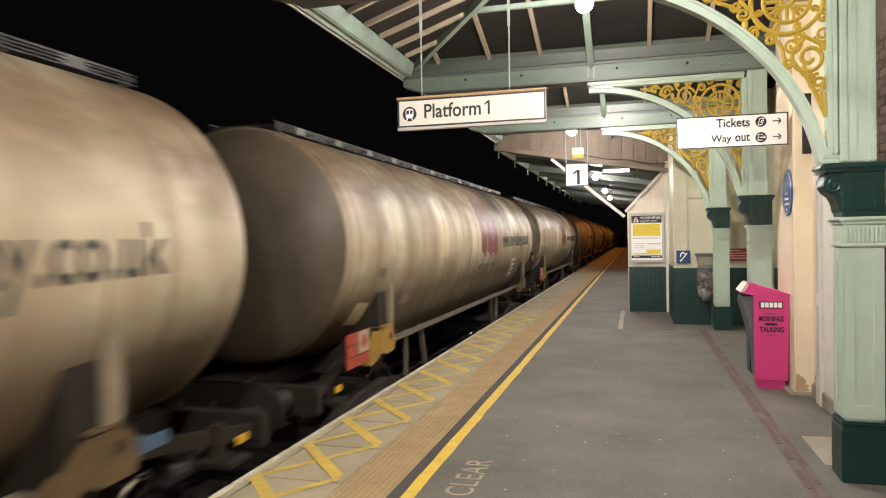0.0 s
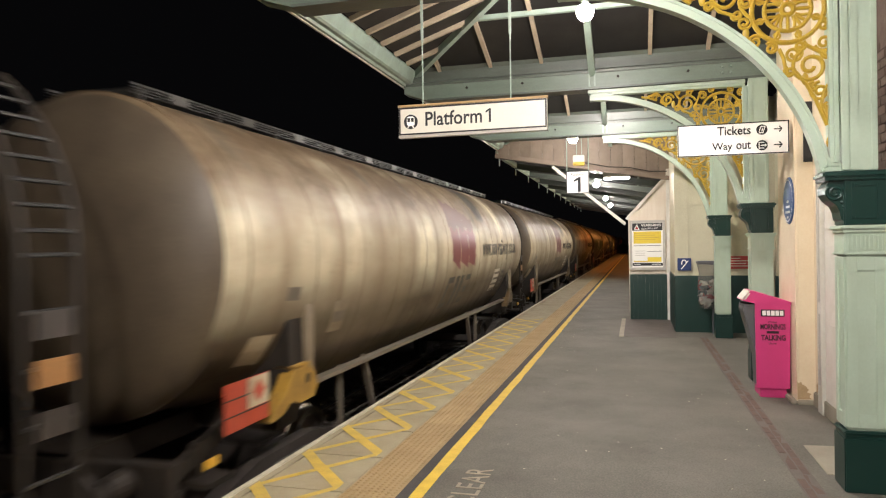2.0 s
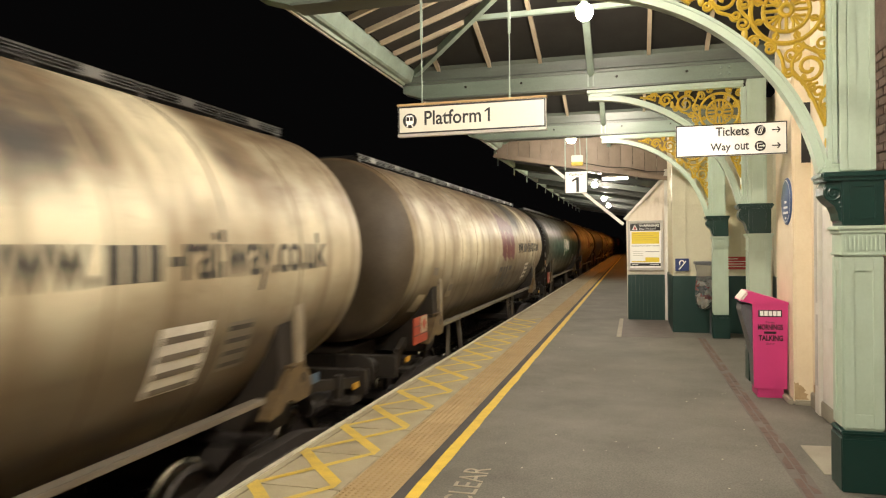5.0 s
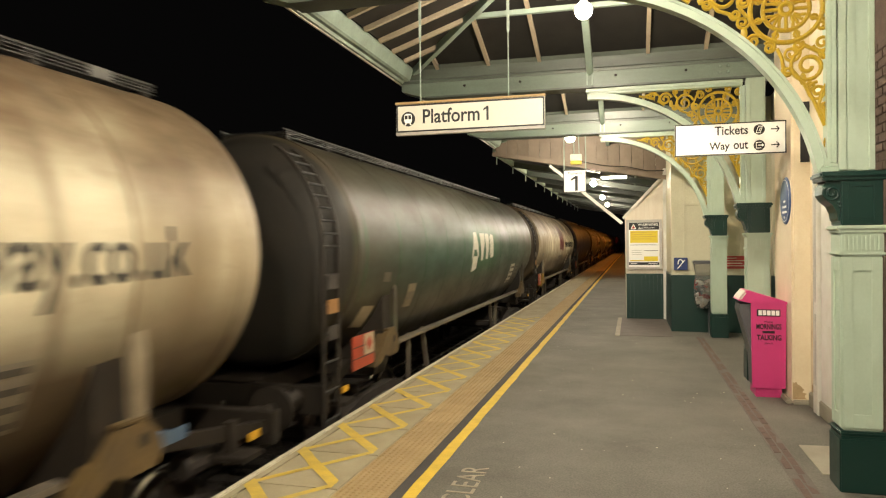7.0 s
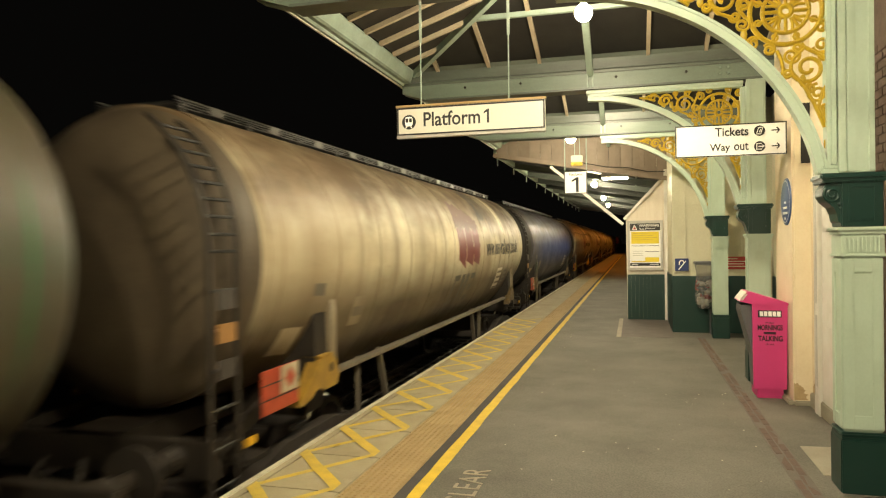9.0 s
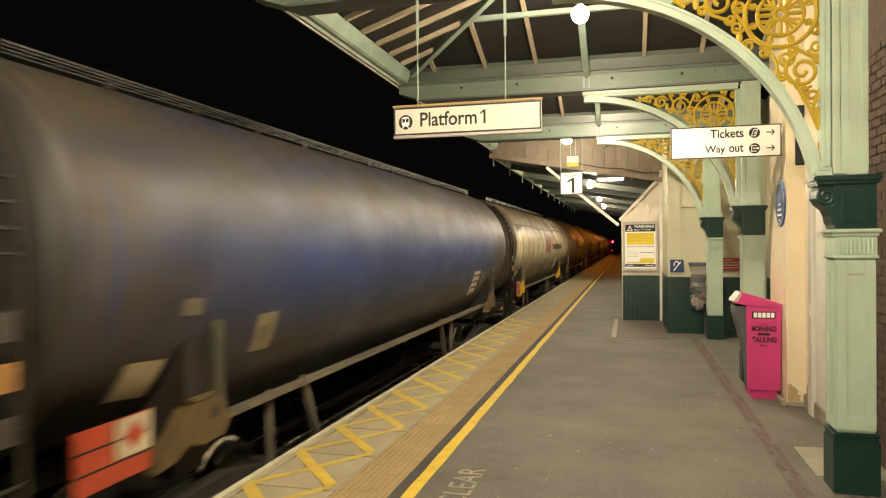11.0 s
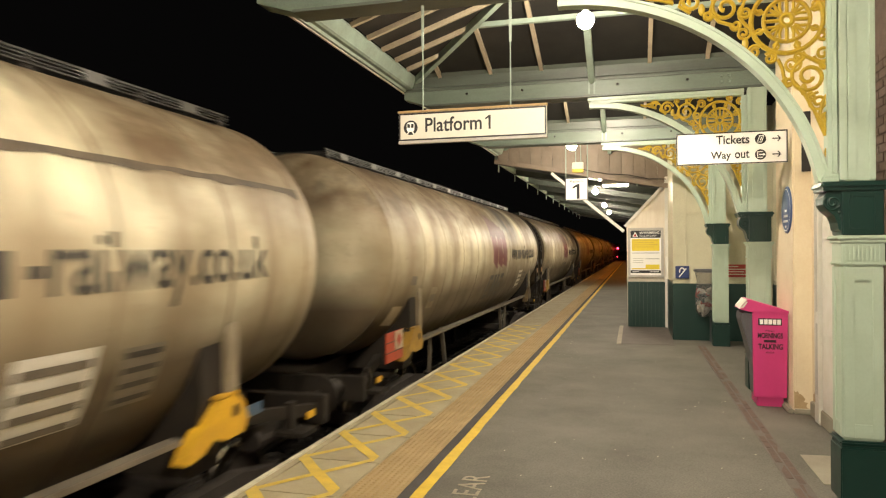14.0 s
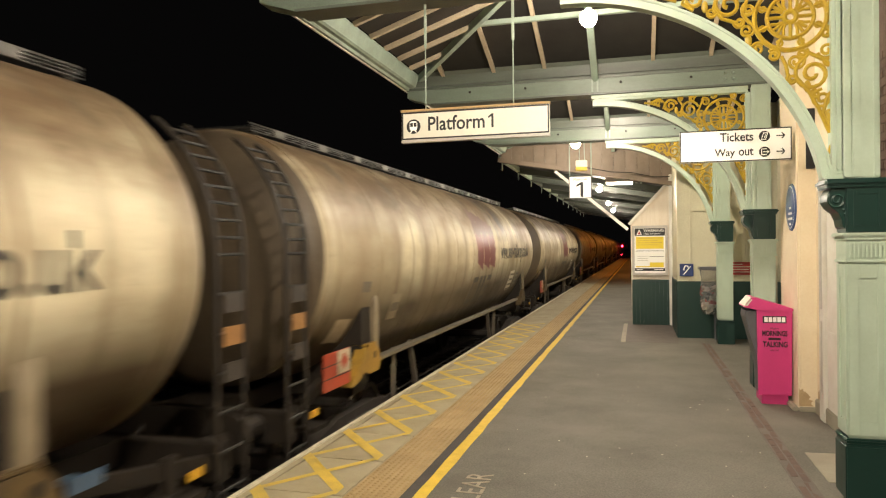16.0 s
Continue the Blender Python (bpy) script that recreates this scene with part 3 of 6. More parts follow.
setting("peeled_patch", bm, BARE, "bare stained render where cream paint has peeled", "wall")

# blue plaque on the pier
plaque = thing("wall_plaque", "round blue enamel plaque with white writing on the pier", "plaque", at=(1.697, 8.75, 2.255))
bm = B(); lathe(bm, [(0.0, -0.016), (0.25, -0.016), (0.265, -0.010), (0.27, 0.0)], "x", 40)
part("disc", bm, PLAQUE, plaque, smooth=True)
bm = B()
for k in range(40):
    a, b = 2 * math.pi * k / 40, 2 * math.pi * (k + 1) / 40
    vs = [bm.verts.new((-0.018, r * math.cos(t), r * math.sin(t))) for r, t in ((0.232, a), (0.242, a), (0.242, b), (0.232, b))]
    bm.faces.new(vs)
part("rim_line", bm, SIGN_WHITE, plaque)
for z, w in ((-0.01, 0.10), (-0.07, 0.20), (-0.13, 0.24), (-0.19, 0.06)):
    bm = B(); box(bm, -0.019, -0.016, -w / 2, w / 2, z - 0.013, z + 0.013)
    part("writing_bar", bm, SIGN_WHITE, plaque)

# ---- canopy over the near platform ----
def truss_beam(y):
    bm = B()
    x0, x1 = -3.24, 2.25
    prism(bm, [(y, 4.128), (y + 0.26, 4.128), (y + 0.26, 4.16), (y + 0.21, 4.20), (y + 0.21, 4.34), (y + 0.27, 4.38), (y - 0.01, 4.38), (y + 0.035, 4.33), (y + 0.035, 4.19), (y, 4.165)], "x", x0, x1)
    prism(bm, [(y - 0.01, 3.905), (y + 0.27, 3.905), (y + 0.27, 3.93), (y - 0.01, 3.93)], "x", -2.88, x1)
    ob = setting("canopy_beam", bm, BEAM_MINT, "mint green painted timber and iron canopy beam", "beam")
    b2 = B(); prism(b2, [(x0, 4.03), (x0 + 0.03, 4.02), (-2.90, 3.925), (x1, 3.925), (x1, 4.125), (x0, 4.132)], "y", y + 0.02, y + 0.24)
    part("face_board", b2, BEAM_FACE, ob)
    for x in (-0.575, -0.505):
        b2 = B(); box(b2, x - 0.012, x + 0.012, y - 0.02, y - 0.001, 3.94, 4.15, 0.003)
        part("strap", b2, MINT_DARK, ob)
    for x in (1.12, 1.22):
        for z in (4.0, 4.08):
            b2 = B(); lathe(b2, [(0.0, y - 0.012), (0.013, y - 0.008), (0.016, y + 0.019)], "y", 8, (x, 0, z))
            part("bolt", b2, MINT_DARK, ob)
    for x in (-2.3, -1.5, -0.2, 0.7):
        b2 = B(); lathe(b2, [(0.0, y - 0.004), (0.014, y - 0.001), (0.018, y + 0.019)], "y", 8, (x, 0, 4.06))
        part("bolt", b2, IRON, ob)


def bay_roof(y0, y1, hip=True):
    """A hipped ridge-and-furrow bay between two beams."""
    ym, zv = (y0 + y1) / 2, 4.37
    zr = zv + (ym - y0) * 0.335
    xl, xh, xr = -3.06, -3.06 + (ym - y0), 2.3
    bm = B()
    for t in (0.0, 0.05):
        p = [bm.verts.new(q) for q in ((xl, y0, zv + t), (xr, y0, zv + t), (xr, ym, zr + t), (xh, ym, zr + t), (xr, y1, zv + t), (xl, y1, zv + t))]
        bm.faces.new((p[0], p[1], p[2], p[3])); bm.faces.new((p[3], p[2], p[4], p[5])); bm.faces.new((p[0], p[3], p[5]))
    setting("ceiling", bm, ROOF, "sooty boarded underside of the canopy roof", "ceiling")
    bars = B()
    s = (zr - zv) / (ym - y0)
    for x in (-2.7, -1.95, -1.23, 0.22, 0.95, 1.7):
        f = min(1.0, (x - xl) / (xh - xl))
        for ya in (y0, y1):
            beam(bars, (x, ya, zv - 0.03), (x, ya + (ym - ya) * f, zv - 0.03 + (zr - zv) * f), 0.05, 0.055)
    k = (y1 - y0) / 8
    for i in range(1, 8):
        y = y0 + k * i
        f = 1 - abs(y - ym) / (ym - y0)
        beam(bars, (xl + 0.02, y, zv - 0.03), (xl + (xh - xl) * f, y, zv - 0.03 + (zr - zv) * f), 0.05, 0.055)
    beam(bars, (xh, ym, zr - 0.04), (xr, ym, zr - 0.04), 0.06, 0.09)
    setting("glazing_bars", bars, BAR, "cream painted roof bars under the canopy", "rafter")
    frame_ = B()
    for ya in (y0, y1):
        beam(frame_, (xl, ya, zv - 0.06), (xh, ym, zr - 0.06), 0.07, 0.10)
        beam(frame_, (-0.54, ya, zv - 0.24), (-0.54, ym, zr - 0.07), 0.085, 0.11)
    for ya in (y0 + (ym - y0) * 0.55, y1 - (ym - y0) * 0.55):
        z = zv + abs(ya - (y0 if ya < ym else y1)) * s - 0.07
        beam(frame_, (xl + abs(ya - (y0 if ya < ym else y1)), ya, z), (xr, ya, z), 0.06, 0.06)
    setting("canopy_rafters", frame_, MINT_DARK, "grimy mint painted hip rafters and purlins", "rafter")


FRONTS = [-2.79, 1.395, 5.58, 9.765, 13.95]
for y in FRONTS:
    truss_beam(y)
for a, b in zip(FRONTS, FRONTS[1:]):
    bay_roof(a + 0.2, b + 0.05)
bay_roof(FRONTS[-1] + 0.2, 17.05)
bay_roof(-6.9, FRONTS[0] + 0.05)
bm = B()
prism(bm, [(-3.25, 4.14), (-3.215, 4.14), (-3.20, 4.17), (-3.15, 4.17), (-3.12, 4.19), (-3.06, 4.34), (-3.09, 4.38), (-3.25, 4.38)], "y", -6.9, 17.05)
setting("canopy_gutter", bm, MINT_DARK, "mint green painted edge gutter of the canopy", "gutter")
bm = B(); box(bm, -3.275, -3.253, -6.9, 17.05, 4.13, 4.40)
setting("canopy_fascia", bm, WHITE, "weathered pale fascia board", "trim")

# ---- columns with arched brackets ----
def spiral(cx, cz, r, turns, start, hand=1, n=26):
    pts = []
    for i in range(n + 1):
        f = i / n
        a = start + hand * turns * 2 * math.pi * f
        rr = r * (1 - 0.82 * f)
        pts.append((cx + rr * math.cos(a), 0, cz + rr * math.sin(a)))
    return pts


def ring(cx, cz, r, n=36):
    return [(cx + r * math.cos(2 * math.pi * k / n), 0, cz + r * math.sin(2 * math.pi * k / n)) for k in range(n)]


def arc_z(x):
    """Height of the arch's middle line."""
    return 2.0 + 1.80 * math.sqrt(max(0.0, 1 - ((x + 0.56) / 1.93) ** 2))


def column():
    """Cast column: origin at its foot, the track side towards -x."""
    col = thing("canopy_column", "mint and bottle green cast iron canopy column with gold tracery bracket", "column", "columns along the platform", (1.572, FRONTS[2] + 0.12, 0))
    ox = 1.572
    bm = B(); box(bm, -0.152, 0.152, -0.14, 0.14, 0, 0.39, 0.008); box(bm, -0.144, 0.144, -0.132, 0.132, 0.385, 0.41, 0.006); box(bm, -0.156, 0.156, -0.144, 0.144, 0.41, 0.44, 0.012)
    part("base", bm, GREEN, col, "bottle green painted base")
    bm = B(); box(bm, -0.128, 0.128, -0.118, 0.118, 0.44, 1.70, 0.008)
    shaft = part("shaft", bm, MINT, col)
    for face in range(2):
        for a in ((-0.128, -0.058, 0.46, 1.68), (0.058, 0.128, 0.46, 1.68), (-0.058, 0.058, 0.46, 0.56), (-0.058, 0.058, 1.58, 1.68)):
            bm = B()
            if face == 0:
                box(bm, a[0], a[1], -0.130, -0.117, a[2], a[3], 0.004)
            else:
                box(bm, -0.140, -0.127, a[0] * 0.92, a[1] * 0.92, a[2], a[3], 0.004)
            part("panel_border", bm, MINT, shaft)
    bm = B(); box(bm, -0.138, 0.138, -0.13, 0.13, 1.70, 1.85, 0.006); box(bm, -0.15, 0.15, -0.142, 0.142, 1.69, 1.715, 0.008)
    box(bm, -0.165, 0.165, -0.157, 0.157, 1.875, 1.905, 0.008); box(bm, -0.15, 0.15, -0.142, 0.142, 1.85, 1.876, 0.006)
    frieze = part("frieze", bm, MINT, col)
    flute = B(); box(flute, -0.009, 0.009, -0.012, 0.0, 0, 0.11, 0.004)
    flute = mesh_of("flute", flute, MINT)
    for i in range(9):
        part("flute", flute, None, frieze, "", (-0.108 + i * 0.027, -0.129, 1.725))
    bm = B(); box(bm, -0.135, 0.135, -0.13, 0.13, 1.905, 2.245, 0.008)
    out = [(-0.13, 1.93), (-0.15, 1.95), (-0.158, 2.0), (-0.18, 2.05), (-0.222, 2.085), (-0.25, 2.13), (-0.25, 2.18), (-0.225, 2.225), (-0.13, 2.235)]
    prism(bm, out, "y", -0.11, 0.11)
    box(bm, -0.272, 0.165, -0.16, 0.16, 2.245, 2.29, 0.012); box(bm, -0.258, 0.15, -0.148, 0.148, 2.225, 2.246, 0.006)
    cap = part("capital", bm, GREEN, col, "bottle green scrolled capital")
    bm = B(); sweep(bm, [(p[0], -0.113, p[2]) for p in spiral(-0.188, 2.14, 0.062, 1.7, 2.4, 1, 30)], 0.009, 6)
    part("scroll", bm, GREEN, cap)
    for a in ((-0.09, -0.07, 1.95, 2.2), (0.07, 0.09, 1.95, 2.2), (-0.07, 0.07, 1.95, 1.97), (-0.07, 0.07, 2.18, 2.2)):
        bm = B(); box(bm, a[0], a[1], -0.138, -0.129, a[2], a[3], 0.003)
        part("capital_border", bm, GREEN, cap)
    for i in range(4):
        bm = B(); bmesh.ops.create_icosphere(bm, subdivisions=1, radius=0.013, matrix=Matrix.Translation((-0.145 + 0.01 * i, -0.113, 2.07 - 0.03 * i)))
        part("bead", bm, GREEN, cap)
    bm = B(); box(bm, -0.125, 0.088, -0.112, 0.112, 2.29, 3.91, 0.008)
    post = part("upper_post", bm, MINT, col)
    for x0, x1, d in ((-0.205, -0.175, 0.06), (-0.175, -0.144, 0.075), (-0.145, -0.095, 0.128), (-0.09, -0.03, 0.120), (0.045, 0.088, 0.120)):
        bm = B(); box(bm, x0, x1, -d, min(-0.10, -d + 0.05) if d > 0.08 else d, 2.36 if d < 0.08 else 2.30, 3.82 if d < 0.08 else 3.9, 0.005)
        part("moulding", bm, MINT, post)
    bm = B(); box(bm, -0.255, -0.10, -0.075, 0.075, 2.29, 2.325, 0.008); box(bm, -0.235, -0.12, -0.065, 0.065, 2.325, 2.36, 0.01)
    part("springer", bm, MINT, col)
    # arch: moulded strip that follows an ellipse
    bm = B()
    xs = [-0.58 + 0.02 * i for i in range(0, 90)] + [1.20 + 0.01 * i for i in range(1, 14)]
    xs = [x for x in xs if x < 1.325]
    mid = [Vector((x, 0, arc_z(x))) for x in xs] + [Vector((1.345, 0, 2.31))]
    for w, d, o in ((0.062, 0.042, 0.0), (0.02, 0.056, 0.03), (0.016, 0.052, -0.03)):
        prev = None
        for i, p in enumerate(mid):
            q = (mid[min(i + 1, len(mid) - 1)] - mid[max(i - 1, 0)]).normalized()
            nrm = Vector((-q.z, 0, q.x))
            c = p + nrm * o
            cur = [bm.verts.new((c.x + nrm.x * s * w / 2 - ox, y, c.z + nrm.z * s * w / 2)) for s, y in ((-1, -d), (1, -d), (1, d), (-1, d))]
            if prev:
                for k in range(4):
                    bm.faces.new((prev[k], prev[(k + 1) % 4], cur[(k + 1) % 4], cur[k]))
            else:
                bm.faces.new(cur)
            prev = cur
        bm.faces.new(prev)
    bmesh.ops.recalc_face_normals(bm, faces=bm.faces)
    arch = part("arch", bm, MINT, col)
    bm = B(); box(bm, -0.60 - ox, 1.40 - ox, -0.075, 0.075, 3.855, 3.905, 0.006); box(bm, -0.56 - ox, 1.40 - ox, -0.06, 0.06, 3.825, 3.856, 0.006)
    part("top_rail", bm, MINT, col)
    # tracery
    def iron(name, lines, r=0.014, closed=False, parent=None):
        b = B()
        for ln in lines:
            sweep(b, [(p[0] * 1.027 - ox, p[1], 1.8 + (p[2] - 1.8) * 1.027) for p in ln], r * 1.1, 6, 1.3, closed)
        return part(name, b, GOLD, parent or tracery)

    tracery = new("tracery"); tracery.parent = col
    rx, rz = 1.08, 3.47
    iron("rosette_ring", [ring(rx, rz, 0.24)], 0.017, True)
    iron("rosette_inner_ring", [ring(rx, rz, 0.155)], 0.015, True)
    iron("rosette_hub", [ring(rx, rz, 0.04, 16)], 0.018, True)
    for k in range(8):
        a = math.pi * k / 4
        c, s = math.cos(a), math.sin(a)
        if k % 2 == 0:
            iron("spoke", [[(rx + c * r, 0, rz + s * r) for r in (0.05, 0.10, 0.15)]], 0.013)
        else:
            for o in (-0.30, -0.1, 0.1, 0.30):
                iron("petal", [[(rx + math.cos(a + o * t) * r, 0, rz + math.sin(a + o * t) * r) for r, t in ((0.06, 0.6), (0.10, 1.0), (0.138, 1.5))]], 0.011)
        iron("rosette_link", [[(rx + math.cos(a + 0.39) * r, 0, rz + math.sin(a + 0.39) * r) for r in (0.158, 0.238)]], 0.012)
    for k in range(8):
        a = math.pi * k / 4 + 0.39
        iron("rosette_scroll", [spiral(rx + 0.197 * math.cos(a), rz + 0.197 * math.sin(a), 0.030, 1.2, a, 1 if k % 2 else -1, 12)], 0.008)
    bm = B()
    for k in range(24):
        a = 2 * math.pi * k / 24
        for r, s in ((0.24, 0.011), (0.155, 0.009)):
            bmesh.ops.create_icosphere(bm, subdivisions=1, radius=s, matrix=Matrix.Translation(((rx + r * math.cos(a)) * 1.027 - ox, -0.022, 1.8 + (rz + r * math.sin(a) - 1.8) * 1.027)))
    part("rosette_beads", bm, GOLD, tracery)
    for cx, cz, r, st, hand in ((1.225, 3.05, 0.125, 2.0, 1), (1.115, 3.145, 0.06, 0.4, -1), (1.315, 3.21, 0.06, 3.4, 1), (1.285, 2.865, 0.07, 1.6, 1), (0.665, 3.60, 0.115, 0.3, 1), (0.43, 3.665, 0.082, 0.2, 1), (0.79, 3.40, 0.055, 1.2, -1), (0.27, 3.715, 0.05, 0.0, 1), (0.86, 3.69, 0.055, 2.6, -1), (1.32, 3.70, 0.05, 0.5, 1), (1.315, 3.34, 0.045, 2.2, -1), (0.545, 3.55, 0.04, 0.8, -1), (0.80, 3.55, 0.05, 2.0, 1), (0.86, 3.255, 0.05, 0.6, 1), (0.97, 3.20, 0.045, 2.4, -1), (1.30, 3.56, 0.05, 3.0, -1), (1.20, 3.75, 0.045, 1.0, 1), (0.96, 3.76, 0.045, 2.2, -1), (0.70, 3.74, 0.045, 0.2, 1), (0.55, 3.75, 0.035, 1.5, -1), (0.74, 3.46, 0.04, 2.8, 1), (1.335, 2.76, 0.035, 0.5, -1), (1.24, 2.90, 0.035, 1.4, 1), (1.33, 3.13, 0.035, 2.2, 1), (1.09, 3.02, 0.04, 2.0, 1), (1.16, 3.20, 0.04, 0.9, -1)):
        iron("scrollwork", [spiral(cx, cz, r, 1.65, st, hand)], 0.0145 if r > 0.07 else 0.011)
    for ln in ([(1.35, 2.60), (1.325, 2.68), (1.29, 2.76), (1.31, 2.86), (1.35, 2.93), (1.345, 3.02)], [(1.10, 3.05), (1.14, 3.0), (1.20, 2.92), (1.26, 2.80), (1.33, 2.62)],
               [(0.81, 3.45), (0.76, 3.52), (0.79, 3.62), (0.84, 3.75)], [(0.54, 3.72), (0.58, 3.66), (0.56, 3.58), (0.62, 3.50), (0.72, 3.46)], [(0.18, 3.72), (0.30, 3.76), (0.36, 3.70), (0.34, 3.64), (0.42, 3.58)],
               [(0.10, 3.72), (0.20, 3.70), (0.30, 3.665)], [(1.35, 3.10), (1.30, 3.14), (1.22, 3.19), (1.17, 3.22)], [(1.02, 3.19), (1.05, 3.12), (1.06, 3.05)]):
        iron("scrollwork", [[(x, 0, z) for x, z in ln]], 0.013)
    for cx, cz in ((1.32, 2.72), (0.80, 3.32), (1.19, 2.96), (0.50, 3.60), (1.345, 2.50)):
        b = B(); bmesh.ops.create_icosphere(b, subdivisions=2, radius=0.032, matrix=Matrix.Translation((cx * 1.027 - ox, 0, 1.8 + (cz - 1.8) * 1.027)) @ Matrix.Diagonal((0.8, 0.5, 1.5, 1)))
        part("leaf", b, GOLD, tracery)
    return col


first = column()
for y in (FRONTS[1], FRONTS[3], FRONTS[4]):
    copy_thing(first, pose(1.572, y + 0.12, 0))

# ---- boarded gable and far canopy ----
# gable in the darker boarding, its shade put into the colour
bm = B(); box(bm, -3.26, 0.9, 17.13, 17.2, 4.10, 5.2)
gable = setting("gable_screen", bm, BOARD_SHADED, "cream boarded screen closing the near canopy, shade in its colour", "screen")
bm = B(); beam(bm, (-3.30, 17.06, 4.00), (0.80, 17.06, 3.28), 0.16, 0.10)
part("gable_rail", bm, BOARD_SHADED, gable)
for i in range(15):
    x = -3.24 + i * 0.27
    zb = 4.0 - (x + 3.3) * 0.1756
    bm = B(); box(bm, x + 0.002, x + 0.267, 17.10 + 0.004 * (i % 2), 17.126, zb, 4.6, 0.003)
    part("board", bm, BOARD_SHADED, gable)
bm = B(); sweep(bm, [(-1.15, 16.96, 3.72), (-0.6, 16.96, 3.60), (-0.1, 16.96, 3.56), (0.35, 16.96, 3.45), (0.72, 16.96, 3.44)], 0.012, 6)
part("cable", bm, IRON, gable)


def far_canopy():
    y0, y1 = 17.25, 46.0
    zl, zr, xl, xr = 4.06, 3.36, -3.3, 0.78
    s = (zr - zl) / (xr - xl)
    bm = B()
    for t in (0.12, 0.18):
        p = [bm.verts.new(q) for q in ((xl, y0, zl + t), (xr, y0, zr + t), (xr, y1, zr + t), (xl, y1, zl + t))]
        bm.faces.new(p)
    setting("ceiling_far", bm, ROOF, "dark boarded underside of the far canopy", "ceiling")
    for i in range(12):
        y = y0 + 0.3 + i * 2.5
        # the dark beam paint stands in for shade on these undersides
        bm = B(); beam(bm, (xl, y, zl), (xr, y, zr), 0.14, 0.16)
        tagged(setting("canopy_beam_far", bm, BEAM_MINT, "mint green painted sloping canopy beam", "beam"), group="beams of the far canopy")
        bm = B(); prism(bm, [(-0.02, 0.0), (0.02, 0.0), (0.012, -0.16), (0.0, -0.19), (-0.012, -0.16)], "x", -0.012, 0.012)
        ob = part("valance_drop", bm, MINT, None, "pale pendant at the canopy edge", (xl + 0.01, y - 0.05, zl - 0.08))
        tagged(ob, category="trim", kind="structure")
    bm = B(); beam(bm, (xl, y0, zl + 0.02), (xl, y1, zl + 0.02), 0.09, 0.14)
    setting("canopy_fascia_far", bm, MINT, "mint painted edge beam of the far canopy", "trim")
    for x in (-2.2, -1.0, 0.1):
        bm = B(); beam(bm, (x, y0, zl + (x - xl) * s + 0.11), (x, y1, zl + (x - xl) * s + 0.11), 0.05, 0.06)
        setting("purlin_far", bm, MINT_DARK, "grimy purlin of the far canopy", "rafter")
    for y in (19.2,):
        lamp = thing("strip_light", "lit fluorescent strip light under the far canopy", "lamp", "strip lights", (-0.45, y, zl + (-0.45 - xl) * s + 0.03))
        bm = B(); box(bm, -0.36, 0.36, -0.07, 0.07, -0.05, 0.13, 0.01)
        part("housing", bm, WHITE, lamp)
        bm = B(); box(bm, -0.33, 0.33, -0.055, 0.055, -0.11, -0.05, 0.012)
        part("diffuser", bm, TUBE_GLOW, lamp)


far_canopy()
bm = B(); beam(bm, (-1.90, 16.98, 3.66), (-0.22, 16.98, 2.24), 0.07, 0.07)
setting("raking_strut", bm, WHITE, "white painted raking strut beside the screen", "strut")

# ---- screen with the warning poster ----
scr = B()
prism(scr, [(-0.14, 0.0), (0.75, 0.0), (0.75, 3.36), (-0.16, 2.38)], "y", 17.13, 17.2)
screen = setting("windbreak_screen", scr, BOARD, "cream boarded windbreak screen with a sloping top", "screen")
for i in range(10):
    x = -0.135 + i * 0.088
    z1 = 2.36 + (x + 0.16) * 1.077
    bm = B(); box(bm, x + 0.002, x + 0.086, 17.10, 17.128, 1.06, z1 + 0.03, 0.003)
    part("board", bm, BOARD, screen)
    bm = B(); box(bm, x + 0.0006, x + 0.0874, 17.085, 17.128, 0.0, 1.055)
    part("dado_board", bm, GREEN, screen, "bottle green dado board")
bm = B(); beam(bm, (-0.20, 17.12, 2.36), (0.78, 17.12, 3.42), 0.12, 0.06)
part("capping", bm, WHITE, screen)
bm = B(); box(bm, 0.70, 0.79, 17.0, 17.08, 0.0, 3.5, 0.01)
part("post", bm, WHITE, screen)

poster = thing("poster_case", "pale framed poster case with a yellow and white warning poster", "poster", at=(0.27, 17.08, 1.16))
bm = B()
for a in ((-0.40, 0.40, 0.0, 0.06), (-0.40, 0.40, 1.10, 1.16), (-0.40, -0.345, 0.06, 1.10), (0.345, 0.40, 0.06, 1.10)):
    box(bm, a[0], a[1], -0.05, 0.0, a[2], a[3], 0.006)
part("frame", bm, GREY_FRAME, poster)
bm = B(); box(bm, -0.345, 0.345, -0.02, -0.002, 0.06, 1.10)
sheet = part("sheet", bm, SIGN_WHITE, poster)
for nm, m_, x0, x1, z0, z1 in (("heading", SIGN_BLACK, -0.34, 0.34, 0.925, 1.095), ("yellow_field", POSTER_YELLOW, -0.31, 0.31, 0.62, 0.90), ("rule", SIGN_BLACK, -0.31, 0.31, 0.565, 0.575), ("rule", SIGN_BLACK, 0.0, 0.31, 0.43, 0.44), ("yellow_field", POSTER_YELLOW, -0.31, 0.0, 0.19, 0.215), ("yellow_field", POSTER_YELLOW, 0.0, 0.31, 0.19, 0.30), ("footer", SIGN_BLACK, -0.34, 0.34, 0.10, 0.165)):
    bm = B(); box(bm, x0, x1, -0.024, -0.021, z0, z1)
    part(nm, bm, m_, sheet)
for r in range(4):
    bm = B(); box(bm, -0.29, 0.27 - 0.09 * (r % 2), -0.027, -0.025, 0.855 - r * 0.05, 0.868 - r * 0.05)
    part("writing_bar", bm, WORN_YELLOW, sheet)
